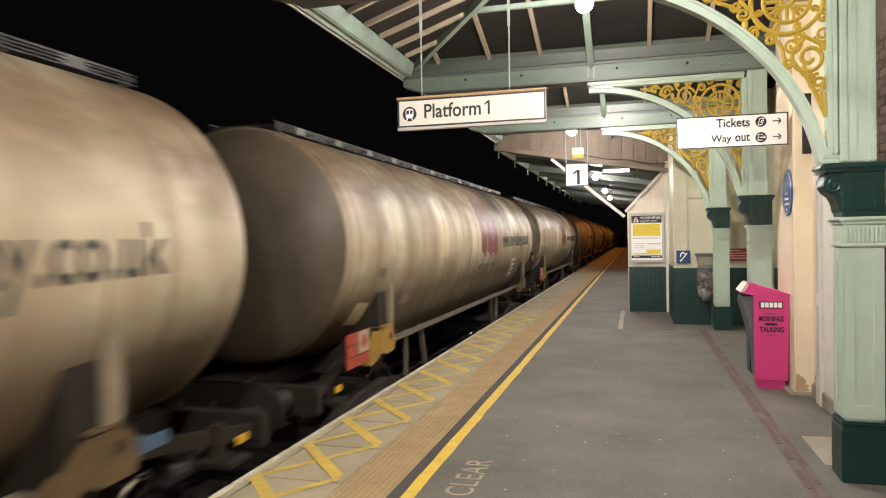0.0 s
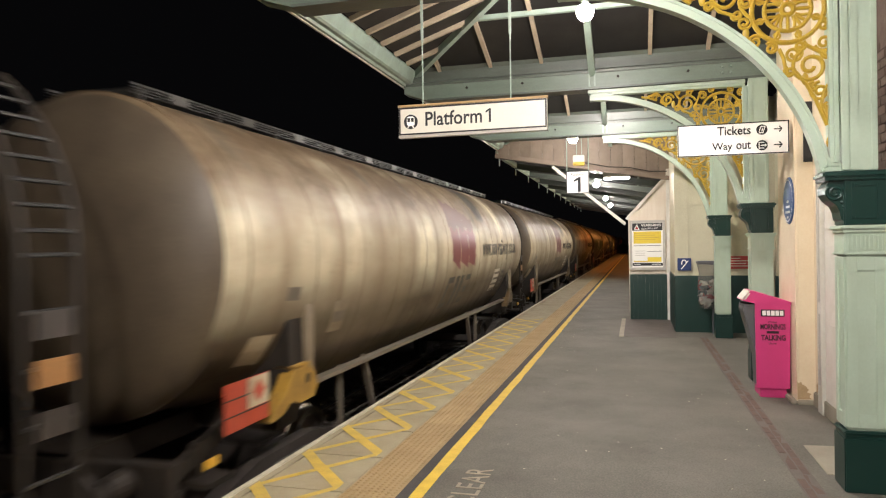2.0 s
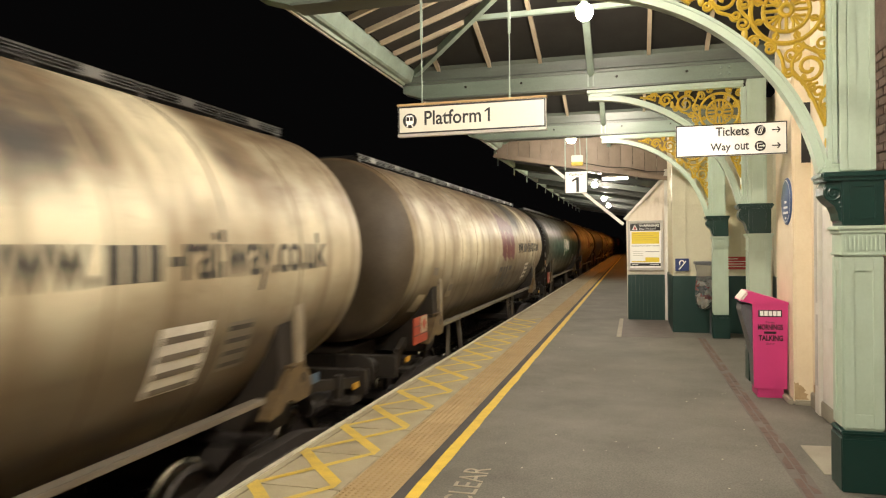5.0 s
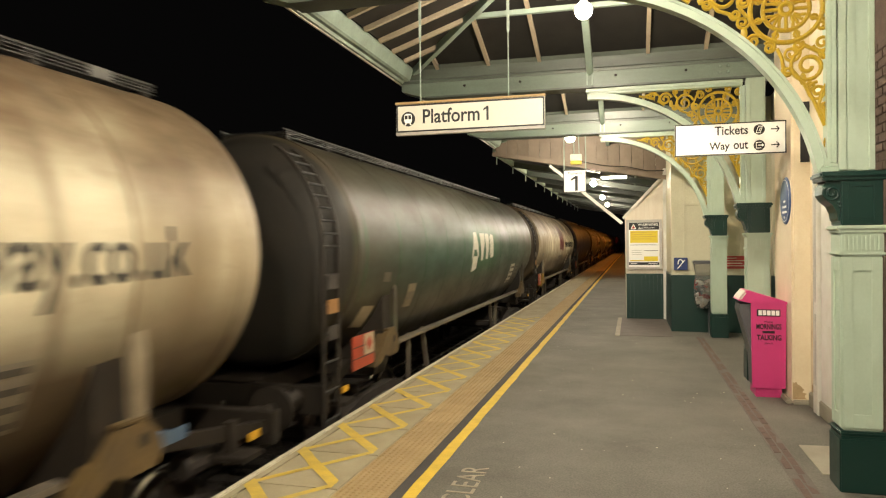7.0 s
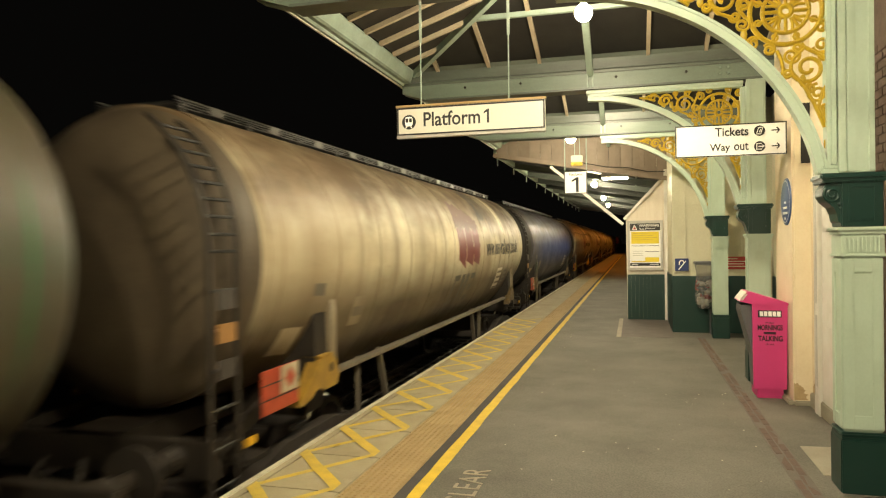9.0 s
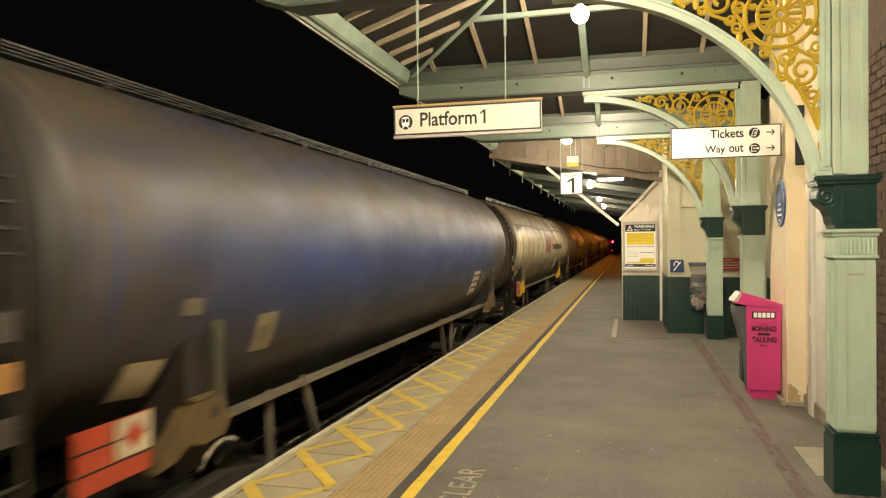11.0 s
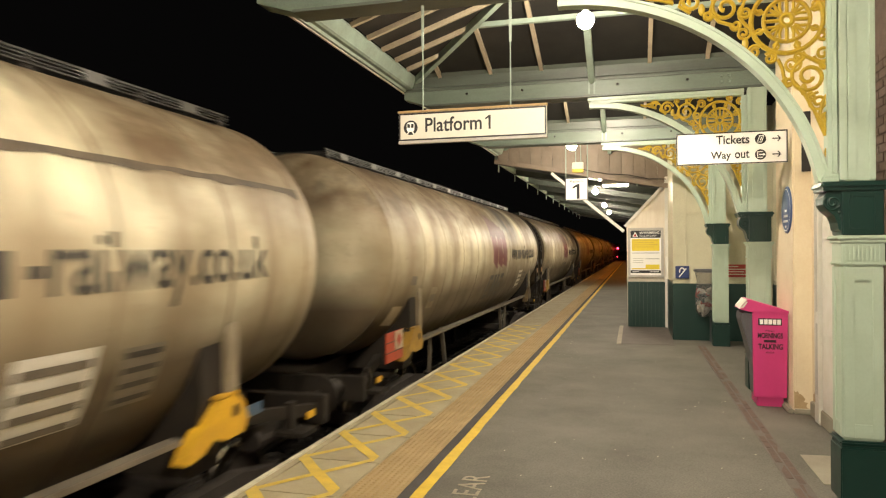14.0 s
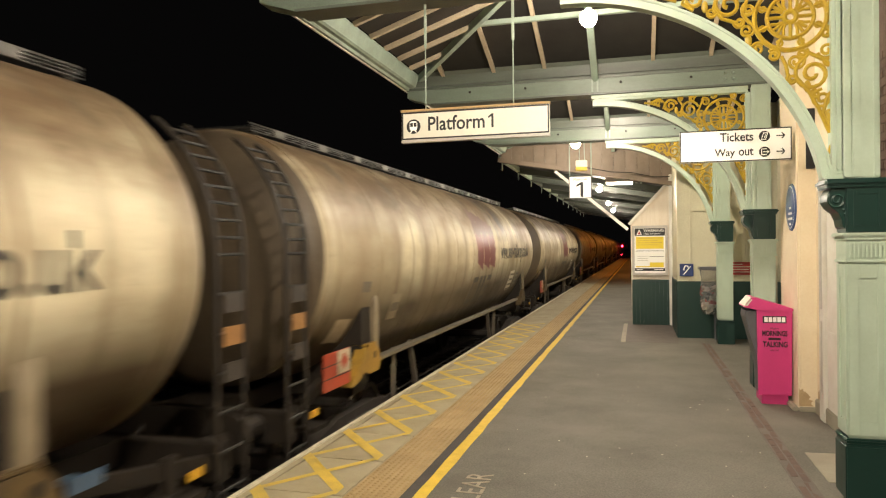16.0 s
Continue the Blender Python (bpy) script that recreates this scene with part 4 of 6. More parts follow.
for r in range(3):
    bm = B(); box(bm, -0.28, -0.05, -0.024, -0.021, 0.34 + r * 0.05, 0.35 + r * 0.05)
    part("writing_bar", bm, GREY_FRAME, sheet)
for x0, x1 in ((-0.30, -0.16), (0.10, 0.30)):
    bm = B(); box(bm, x0, x1, -0.027, -0.025, 0.125, 0.14)
    part("writing_bar", bm, SIGN_WHITE, sheet)
bm = B(); prism(bm, [(-0.30, 0.945), (-0.17, 0.945), (-0.235, 1.07)], "y", -0.027, -0.025)
part("warning_triangle", bm, SIGN_WHITE, sheet)
bm = B(); prism(bm, [(-0.275, 0.957), (-0.195, 0.957), (-0.235, 1.04)], "y", -0.030, -0.028)
part("warning_triangle_field", bm, SIGN_RED, sheet)
part("warning_word", text_fit("WARNING", -0.14, 0.31, 1.015, 1.075, -0.026, SIGN_WHITE, 0.01), None, sheet)
for w_, x0, x1 in (("Have", -0.13, -0.02), ("you", 0.005, 0.085), ("paid?", 0.11, 0.24)):
    part("warning_question", text_fit(w_, x0, x1, 0.945, 0.993, -0.026, SIGN_WHITE), None, sheet)

# ---- signs ----
def rounded(bm, x0, x1, z0, z1, y0, y1, r=0.012):
    pts = []
    for cx, cz, a in ((x1 - r, z1 - r, 0), (x0 + r, z1 - r, 90), (x0 + r, z0 + r, 180), (x1 - r, z0 + r, 270)):
        for k in range(4):
            t = radians(a + k * 30)
            pts.append((cx + r * math.cos(t), cz + r * math.sin(t)))
    return prism(bm, pts, "y", y0, y1)


def outline(bm, x0, x1, z0, z1, w, y0, y1):
    box(bm, x0, x1, y0, y1, z0, z0 + w); box(bm, x0, x1, y0, y1, z1 - w, z1)
    box(bm, x0, x0 + w, y0, y1, z0 + w, z1 - w); box(bm, x1 - w, x1, y0, y1, z0 + w, z1 - w)
    return bm


def disc(bm, x, z, r, y0, y1, n=24):
    return prism(bm, [(x + r * math.cos(2 * math.pi * k / n), z + r * math.sin(2 * math.pi * k / n)) for k in range(n)], "y", y0, y1)


ps = thing("platform_sign", "long white hanging sign reading Platform 1 with a black border", "sign", at=(-1.308, 5.72, 2.735))
bm = B(); box(bm, -0.633, 0.633, -0.02, 0.02, 0.012, 0.252, 0.003)
board = part("board", bm, SIGN_CREAM, ps)
bm = B(); outline(bm, -0.630, 0.630, 0.016, 0.250, 0.013, -0.0235, -0.0205)
part("border", bm, SIGN_BLACK, board)
bm = B(); box(bm, -0.64, 0.64, -0.028, 0.028, 0.253, 0.272, 0.003)
part("timber_cap", bm, WOOD, ps)
bm = B(); box(bm, -0.635, 0.635, -0.026, 0.026, -0.008, 0.012, 0.003)
part("bottom_rail", bm, GREY_FRAME, ps)
part("word", text_fit("Platform", -0.395, 0.095, 0.083, 0.205, -0.0215, SIGN_BLACK, 0.014), None, board)
part("numeral", one(0.148, 0.085, 0.2, 0.045, -0.0225), SIGN_BLACK, board)
bm = B(); disc(bm, -0.525, 0.127, 0.062, -0.0235, -0.0205)
icon = part("train_symbol", bm, SIGN_BLACK, board)
bm = B(); rounded(bm, -0.559, -0.491, 0.092, 0.172, -0.0265, -0.024, 0.02)
part("symbol_body", bm, SIGN_WHITE, icon)
for x in (-0.541, -0.509):
    bm = B(); box(bm, x - 0.012, x + 0.012, -0.0295, -0.027, 0.125, 0.158)
    part("symbol_window", bm, SIGN_BLACK, icon)
    bm = B(); beam(bm, (x * 1.0, -0.0255, 0.092), (x + (0.012 if x > -0.525 else -0.012), -0.0255, 0.074), 0.003, 0.008)
    part("symbol_leg", bm, SIGN_WHITE, icon)
for x in (-0.42, 0.335):
    bm = B(); box(bm, x - 0.011, x + 0.011, -0.006, 0.006, 0.80, 1.19, 0.003); sweep(bm, [(x, 0, 0.26), (x, 0, 0.81)], 0.0055, 8)
    part("hanger", bm, MINT_DARK, ps)

tk = thing("direction_sign", "white sign with black border pointing to Tickets and Way out", "sign", at=(1.06, 8.52, 2.775))
bm = B(); box(bm, -0.578, 0.596, -0.02, 0.02, 0.0, 0.362, 0.003)
board = part("board", bm, SIGN_WHITE, tk)
bm = B(); outline(bm, -0.578, 0.596, 0.0, 0.362, 0.012, -0.0235, -0.0205)
part("border", bm, SIGN_BLACK, board)
part("word", text_fit("Tickets", -0.148, 0.203, 0.225, 0.325, -0.0215, SIGN_BLACK, 0.014), None, board)
part("word", text_fit("Way", -0.205, 0.01, 0.035, 0.145, -0.0215, SIGN_BLACK, 0.014), None, board)
part("word", text_fit("out", 0.05, 0.203, 0.06, 0.145, -0.0215, SIGN_BLACK, 0.014), None, board)
for z in (0.27, 0.095):
    bm = B(); disc(bm, 0.318, z, 0.058, -0.0235, -0.0205)
    icon = part("symbol_disc", bm, SIGN_BLACK, board)
    bm = B()
    if z > 0.2:
        for q in (((0.283, z - 0.04), (0.332, z - 0.04), (0.335, z - 0.031), (0.287, z - 0.031)), ((0.304, z + 0.031), (0.352, z + 0.031), (0.355, z + 0.04), (0.307, z + 0.04)), ((0.283, z - 0.03), (0.291, z - 0.03), (0.311, z + 0.03), (0.303, z + 0.03)), ((0.327, z - 0.03), (0.335, z - 0.03), (0.353, z + 0.03), (0.345, z + 0.03)), ((0.312, z - 0.018), (0.322, z - 0.018), (0.334, z + 0.018), (0.324, z + 0.018))):
            prism(bm, list(q), "y", -0.0265, -0.024)
    else:
        for q in (((0.283, z - 0.036), (0.340, z - 0.036), (0.340, z - 0.027), (0.283, z - 0.027)), ((0.283, z + 0.027), (0.340, z + 0.027), (0.340, z + 0.036), (0.283, z + 0.036)), ((0.283, z - 0.026), (0.292, z - 0.026), (0.292, z + 0.026), (0.283, z + 0.026)), ((0.304, z - 0.006), (0.345, z - 0.006), (0.345, z + 0.006), (0.304, z + 0.006)), ((0.346, z - 0.02), (0.369, z), (0.346, z + 0.02))):
            prism(bm, list(q), "y", -0.0265, -0.024)
    part("symbol", bm, SIGN_WHITE, icon)
    bm = B(); beam(bm, (0.44, -0.022, z), (0.52, -0.022, z), 0.003, 0.012); beam(bm, (0.495, -0.022, z + 0.032), (0.523, -0.022, z), 0.003, 0.012); beam(bm, (0.495, -0.022, z - 0.032), (0.523, -0.022, z), 0.003, 0.012)
    part("arrow", bm, SIGN_BLACK, board)

n1 = thing("number_sign", "small white hanging sign with a black platform number 1", "sign", at=(-1.08, 14.05, 2.79))
bm = B(); box(bm, -0.22, 0.22, -0.03, 0.03, 0.0, 0.44, 0.006)
board = part("board", bm, SIGN_WHITE, n1)
bm = B(); outline(bm, -0.222, 0.222, -0.002, 0.442, 0.014, -0.034, -0.0305)
part("border", bm, SIGN_BLACK, board)
part("numeral", one(-0.01, 0.03, 0.32, 0.135, -0.034), SIGN_BLACK, board)
part("word", text_fit("Platform", -0.13, 0.13, 0.35, 0.40, -0.032, CHARCOAL), None, board)
for x in (-0.21, 0.21):
    bm = B(); sweep(bm, [(x, 0, 0.44), (x, 0, 1.13)], 0.012, 6)
    part("rod", bm, MINT_DARK, n1)
bl = thing("emergency_light", "small white and yellow boxed fitting above the number sign", "lamp", at=(-1.05, 13.98, 3.33))
bm = B(); box(bm, -0.11, 0.11, -0.06, 0.06, 0.07, 0.20, 0.01); part("body", bm, LABEL, bl)
bm = B(); box(bm, -0.11, 0.11, -0.062, 0.062, 0.0, 0.068, 0.01); part("lower_band", bm, WORN_YELLOW, bl)
bm = B(); sweep(bm, [(-0.04, 0, 0.20), (-0.04, 0, 0.575)], 0.008, 6); sweep(bm, [(0.06, 0, 0.20), (0.05, 0, 0.575)], 0.008, 6); part("cable", bm, MINT_DARK, bl)

# small notices on the bay
loop = thing("hearing_loop_sign", "dark blue hearing loop notice with a white ear symbol", "sign", at=(0.935, 14.76, 1.23))
bm = B(); box(bm, -0.13, 0.13, -0.02, 0.012, 0.0, 0.25, 0.006); part("board", bm, SIGN_BLUE, loop)
bm = B(); sweep(bm, [(0.045 * math.cos(t) - 0.005, -0.022, 0.14 + 0.07 * math.sin(t)) for t in [0.3 + k * 0.35 for k in range(10)]], 0.012, 5); beam(bm, (-0.06, -0.022, 0.03), (0.075, -0.022, 0.2), 0.004, 0.02)
part("ear_symbol", bm, SIGN_WHITE, loop)
red = thing("red_notice", "red notice board with pale writing on the bay wall", "sign", at=(1.97, 14.76, 1.26))
bm = B(); box(bm, -0.22, 0.22, -0.015, 0.012, 0.0, 0.25, 0.004); part("board", bm, SIGN_RED, red)
for r in range(4):
    bm = B(); box(bm, -0.19, 0.0 + 0.15 * (r > 0) - 0.04 * (r == 2), -0.018, -0.0155, 0.20 - r * 0.05, 0.215 - r * 0.05); part("writing_bar", bm, LABEL, red)

# ---- magenta newspaper bin ----
nb = thing("newspaper_bin", "bright magenta metal newspaper bin with grey sides against the pier", "bin", at=(1.492, 8.72, 0))
bm = B(); box(bm, -0.125, 0.155, 0.03, 0.42, 0.0, 0.13, 0.006); part("kick_base", bm, PINK, nb)
bm = B(); prism(bm, [(-0.165, 0.11), (0.185, 0.11), (0.20, 1.085), (-0.175, 1.085)], "y", 0.0, 0.035); front = part("front_panel", bm, PINK, nb)
bm = B(); prism(bm, [(-0.14, 0.11), (0.175, 0.11), (0.18, 1.07), (-0.285, 1.07), (-0.295, 1.0), (-0.19, 0.60), (-0.155, 0.45)], "y", 0.036, 0.43); part("body", bm, BIN_GREY, nb, "dull grey steel flank")
bm = B(); prism(bm, [(-0.31, 1.115), (-0.225, 1.225), (-0.19, 1.225), (0.21, 1.10), (0.21, 1.075), (-0.185, 1.085)], "y", -0.012, 0.45); lid = part("lid", bm, PINK, nb)
bm = B(); prism(bm, [(-0.306, 1.126), (-0.232, 1.222), (-0.238, 1.228), (-0.313, 1.132)], "y", 0.0, 0.40); sl = part("lid_label", bm, LABEL, lid)
bm = B(); prism(bm, [(-0.298, 1.128), (-0.275, 1.128), (-0.225, 1.20), (-0.238, 1.207)], "y", -0.015, -0.0125); part("lid_corner_label", bm, LABEL, lid)
bm = B(); box(bm, -0.115, 0.135, -0.004, -0.0005, 0.935, 1.015); mh = part("masthead", bm, SIGN_BLACK, front, "black masthead block with white bars")
for i in range(5):
    bm = B(); box(bm, -0.098 + i * 0.046, -0.098 + i * 0.046 + 0.037, -0.007, -0.0045, 0.947, 1.003); part("masthead_bar", bm, SIGN_WHITE, mh)
MAROON_INK = mat("dark_maroon_ink", (0.022, 0.005, 0.01), (0.03, 0.006, 0.014), 0.5)
for w_, x0, x1, z0, z1, b_ in (("Make", -0.035, 0.055, 0.862, 0.885, 0), ("MORNINGS", -0.12, 0.145, 0.785, 0.85, 0.035), ("TALKING", -0.115, 0.145, 0.66, 0.725, 0.035), ("about", -0.035, 0.055, 0.615, 0.642, 0)):
    part("word", text_fit(w_, x0, x1, z0, z1, -0.002, MAROON_INK, b_), None, front)
bm = B(); box(bm, -0.055, 0.075, -0.003, -0.0005, 0.74, 0.768); part("writing_bar", bm, MAROON_INK, front)

# ---- rubbish bag on its hoop ----
bag = thing("rubbish_bag", "clear plastic rubbish bag hanging from a grey hoop", "litter bag", at=(1.33, 14.42, 0.50))
random.seed(3)
bm = B()
prof = [(0.04, 0.0), (0.12, 0.02), (0.165, 0.12), (0.175, 0.3), (0.165, 0.5), (0.15, 0.7), (0.17, 0.84), (0.175, 0.88)]
lathe(bm, prof, "z", 28)
for v in bm.verts:
    nz = noise.noise(v.co * 7) * 0.03 + noise.noise(v.co * 19) * 0.012
    v.co += Vector((v.co.x, v.co.y, 0)).normalized() * nz if v.co.xy.length > 0.01 else Vector()
part("bag", bm, PLASTIC, bag, smooth=True)
for paint, count, name in ((LITTER, 22, "white_litter"), (SIGN_RED, 5, "red_litter"), (SIGN_BLACK, 4, "dark_litter")):
    bm = B()
    for i in range(count):
        b = B(); bmesh.ops.create_icosphere(b, subdivisions=2, radius=random.uniform(0.04, 0.075))
        seed = random.random() * 50
        for v in b.verts:
            v.co *= 1 + 0.9 * noise.noise(v.co * 22 + Vector((seed, 0, 0)))
        b.transform(Matrix.Translation((random.uniform(-0.085, 0.085), random.uniform(-0.10, 0.06), random.uniform(0.08, 0.5))) @ Euler((random.random() * 6, random.random() * 6, 0)).to_matrix().to_4x4() @ Matrix.Diagonal((1, 0.45, 1.3, 1)))
        merge(bm, b)
    part(name, bm, paint, bag)
bm = B(); box(bm, -0.20, 0.20, -0.19, 0.19, 0.87, 0.93, 0.02); part("hoop_lid", bm, BIN_GREY, bag)
bm = B(); sweep(bm, [(0.12, 0.17, -0.5), (0.12, 0.17, 0.9)], 0.022, 8); part("stand", bm, BIN_GREY, bag)

# ---- lamps ----
def globe_lamp(x, y, z, top, r=0.105, lit=None):
    lamp = thing("globe_lamp", "lit opal globe lamp hanging under the canopy", "lamp", "globe lamps", (x, y, z))
    bm = B(); bmesh.ops.create_uvsphere(bm, u_segments=24, v_segments=16, radius=r)
    part("globe", bm, lit or GLOBE_GLOW, lamp, "glowing opal glass globe", smooth=True)
    bm = B(); lathe(bm, [(0.015, r + 0.12), (0.026, r + 0.10), (0.028, r - 0.003)], "z", 20)
    part("gallery", bm, MINT_DARK, lamp, "painted metal gallery", smooth=True)
    bm = B(); sweep(bm, [(0, 0, r + 0.1), (0, 0, top - z)], 0.012, 8)
    part("stem", bm, MINT_DARK, lamp)


for y, lit in ((-5.35, GLOBE_GLOW), (-1.17, GLOBE_GLOW), (3.015, GLOBE_GLOW), (7.2, GLOBE_OLD), (11.9, GLOBE_MID)):
    globe_lamp(-0.457, y, 4.13 if y < 10 else 4.40, 5.0, 0.085, lit)
globe_lamp(-1.28, 15.4, 4.08, 4.8, lit=GLOBE_DIM)
for y in (21.0, 27.6, 33.0):
    globe_lamp(-1.08, y, 3.52, 3.75, 0.077, GLOBE_FAR)


def sodium_lamp(x, y, h):
    lamp = thing("street_lamp", "tall grey street lamp with a lit orange sodium lantern", "street lamp", "street lamps", (x, y, 0))
    bm = B(); lathe(bm, [(0.09, 0), (0.09, 0.8), (0.05, 0.85), (0.035, h)], "z", 12); part("post", bm, GREY_FRAME, lamp)
    bm = B(); sweep(bm, [(0, 0, h), (-0.2, 0, h + 0.12), (-0.8, 0, h + 0.16)], 0.025, 8); part("arm", bm, GREY_FRAME, lamp)
    bm = B(); box(bm, -1.35, -0.75, -0.12, 0.12, h + 0.14, h + 0.22, 0.02); part("hood", bm, GREY_FRAME, lamp)
    bm = B(); box(bm, -1.30, -0.80, -0.10, 0.10, h + 0.07, h + 0.135, 0.02); part("lantern", bm, SODIUM_GLOW, lamp, "lit orange lantern")


for y in (49.0, 66.0, 84.0, 102.0):
    sodium_lamp(0.9, y, 4.6)
far = thing("street_lamp", "distant street lamp with a small orange light", "street lamp", at=(-19.0, 150.0, -1.45))
bm = B(); lathe(bm, [(0.1, 0), (0.05, 9.3)], "z", 8); part("post", bm, IRON, far)
bm = B(); bmesh.ops.create_uvsphere(bm, u_segments=10, v_segments=6, radius=0.16, matrix=Matrix.Translation((0, 0, 9.4))); part("lantern", bm, FAR_GLOW, far)

# colour-light signal at the platform's far end
sig = thing("railway_signal", "black railway signal on a post showing a red light", "signal", at=(-2.42, 118.0, 0))
bm = B(); lathe(bm, [(0.07, 0), (0.06, 2.6)], "z", 10); part("post", bm, IRON, sig)
bm = B(); box(bm, -0.28, 0.28, -0.12, 0.0, 1.6, 2.75, 0.03); part("head", bm, IRON, sig)
bm = B(); lathe(bm, [(0.0, -0.16), (0.13, -0.15), (0.15, -0.12)], "y", 16, (-0.08, 0, 2.06)); part("red_lens", bm, RED_GLOW, sig, "lit red lens")
# added red glow in a case, standing in for the red light's reflection
bm = B(); lathe(bm, [(0.0, -0.14), (0.07, -0.13), (0.08, -0.09)], "y", 12, (-0.16, 0, 0.62)); part("lower_lens", bm, RED_DIM, sig, "small red glow in place of a reflection")
bm = B(); box(bm, -0.26, -0.06, -0.09, 0.0, 0.5, 0.75, 0.02); part("lower_case", bm, IRON, sig)
# added cover over the always-lit red lights; sliding it away stands for switching on
bm = B(); box(bm, -0.26, 0.10, -0.19, -0.175, -0.22, 0.22, 0.01); box(bm, -0.28, 0.0, -0.19, -0.175, -1.66, -1.2, 0.01); box(bm, -0.27, -0.25, -0.19, -0.175, -1.3, -0.1)
shutter = part("shutter", bm, IRON, sig, "added black cover over the lit signal lenses", (0, 0, 2.06))


# ---- tank wagons ----
R, ZC, HALF = 1.385, 2.655, 7.05      # tank radius, height of its axis over the rail, half length to the shoulder


def belly(y):
    """How much deeper than a circle the lower half is: the floor of the tank slopes down from its ends."""
    f = min(1.0, max(0.0, (6.7 - abs(y)) / 1.9))
    return 1 + 0.225 * f * f * (3 - 2 * f)


def on_tank(y, s, lift=0.005):
    """A point on the platform side of the barrel: y along it, s the arc above the axis' height."""
    a = s / R
    return ((R + lift) * math.cos(a), y, ZC + (R + lift) * math.sin(a) * (belly(y) if a < 0 else 1.0))


def transfer(bm, y0, y1, low, high, nx=8, nz=5, lift=0.005):
    """A painted patch on the barrel between two edges given as arcs over 0..1."""
    grid = []
    for i in range(nx + 1):
        f = i / nx
        lo, hi = low(f), high(f)
        grid.append([bm.verts.new(on_tank(y0 + (y1 - y0) * f, lo + (hi - lo) * k / nz, lift)) for k in range(nz + 1)])
    for a, b in zip(grid, grid[1:]):
        for k in range(nz):
            bm.faces.new((a[k], b[k], b[k + 1], a[k + 1]))
    return bm


def flat(v):
    return lambda f: v


def slope(a, b):
    return lambda f: a + (b - a) * f


def tank_mesh(paint, end_paint):
    bm = B()
    prof = []
    for k in range(7):
        a = math.pi / 2 * k / 6
        prof.append((R * (0.0 if k == 0 else math.sin(a) ** 0.75) * 0.995, -HALF - 0.34 * math.cos(a)))
    ys = np.linspace(-HALF, HALF, 57)
    prof += [(R, y) for y in ys]
    for k in range(5, -1, -1):
        a = math.pi / 2 * k / 6
        prof.append((R * (0.0 if k == 0 else math.sin(a) ** 0.75) * 0.995, HALF + 0.34 * math.cos(a)))
    prof = [(max(r, 0.02), y) for r, y in prof]
    lathe(bm, prof, "y", 72)
    for v in bm.verts:
        if v.co.z < 0:
            v.co.z *= belly(v.co.y)
    me = mesh_of("barrel", bm, paint, True)
    me.materials.append(end_paint)
    for p in me.polygons:
        if abs(p.center.y) > HALF + 0.10:
            p.material_index = 1
    return me


def wheelset_mesh():
    bm = B()
    for x in (-0.752, 0.752):
        s = 1 if x > 0 else -1
        lathe(bm, [(0.10, x - 0.07 * s), (0.36, x - 0.035 * s), (0.40, x - 0.07 * s), (0.49, x - 0.07 * s), (0.49, x - 0.045 * s), (0.46, x - 0.03 * s), (0.455, x + 0.06 * s), (0.39, x + 0.06 * s), (0.36, x + 0.02 * s), (0.14, x + 0.03 * s), (0.12, x + 0.07 * s), (0.07, x + 0.07 * s)], "x", 32)
        for k in range(6):
            a = k * math.pi / 3
            box(bm, x + 0.02 * s - 0.012, x + 0.02 * s + 0.012, 0.25 * math.cos(a) - 0.03, 0.25 * math.cos(a) + 0.03, 0.25 * math.sin(a) - 0.03, 0.25 * math.sin(a) + 0.03)
    lathe(bm, [(0.08, -0.95), (0.08, 0.95)], "x", 12)
    me = mesh_of("wheelset", bm, RUSTY)
    me.materials.append(STEEL)
    for p in me.polygons:
        if math.hypot(p.center.y, p.center.z) > 0.40:
            p.material_index = 1      # bright tread and rim
    return me


def bogie_mesh():
    bm = B()
    for s in (-1, 1):
        x0, x1 = (0.93, 1.08) if s > 0 else (-1.08, -0.93)
        prism(bm, [(-1.45, 0.40), (-1.40, 0.62), (-1.05, 0.70), (-0.55, 0.80), (0.55, 0.80), (1.05, 0.70), (1.40, 0.62), (1.45, 0.40), (1.20, 0.36), (0.80, 0.46), (0.45, 0.28), (-0.45, 0.28), (-0.80, 0.46), (-1.20, 0.36)], "x", x0, x1)
        for y in (-1.0, 1.0):
            box(bm, x0 - 0.01, x1 + 0.05, y - 0.13, y + 0.13, 0.33, 0.60, 0.02)
        for y in (-0.27, -0.09, 0.09, 0.27):
            lathe(bm, [(0.075, 0.34), (0.085, 0.42), (0.07, 0.48), (0.085, 0.55), (0.07, 0.62), (0.085, 0.70)], "z", 10, ((x0 + x1) / 2 + 0.05 * s, y, 0))
    box(bm, -0.92, 0.92, -0.25, 0.25, 0.45, 0.86, 0.03)
    for y in (-1.5, 1.5):
        box(bm, -0.9, 0.9, y - 0.05, y + 0.05, 0.5, 0.62)
    return mesh_of("bogie", bm, RUSTY)


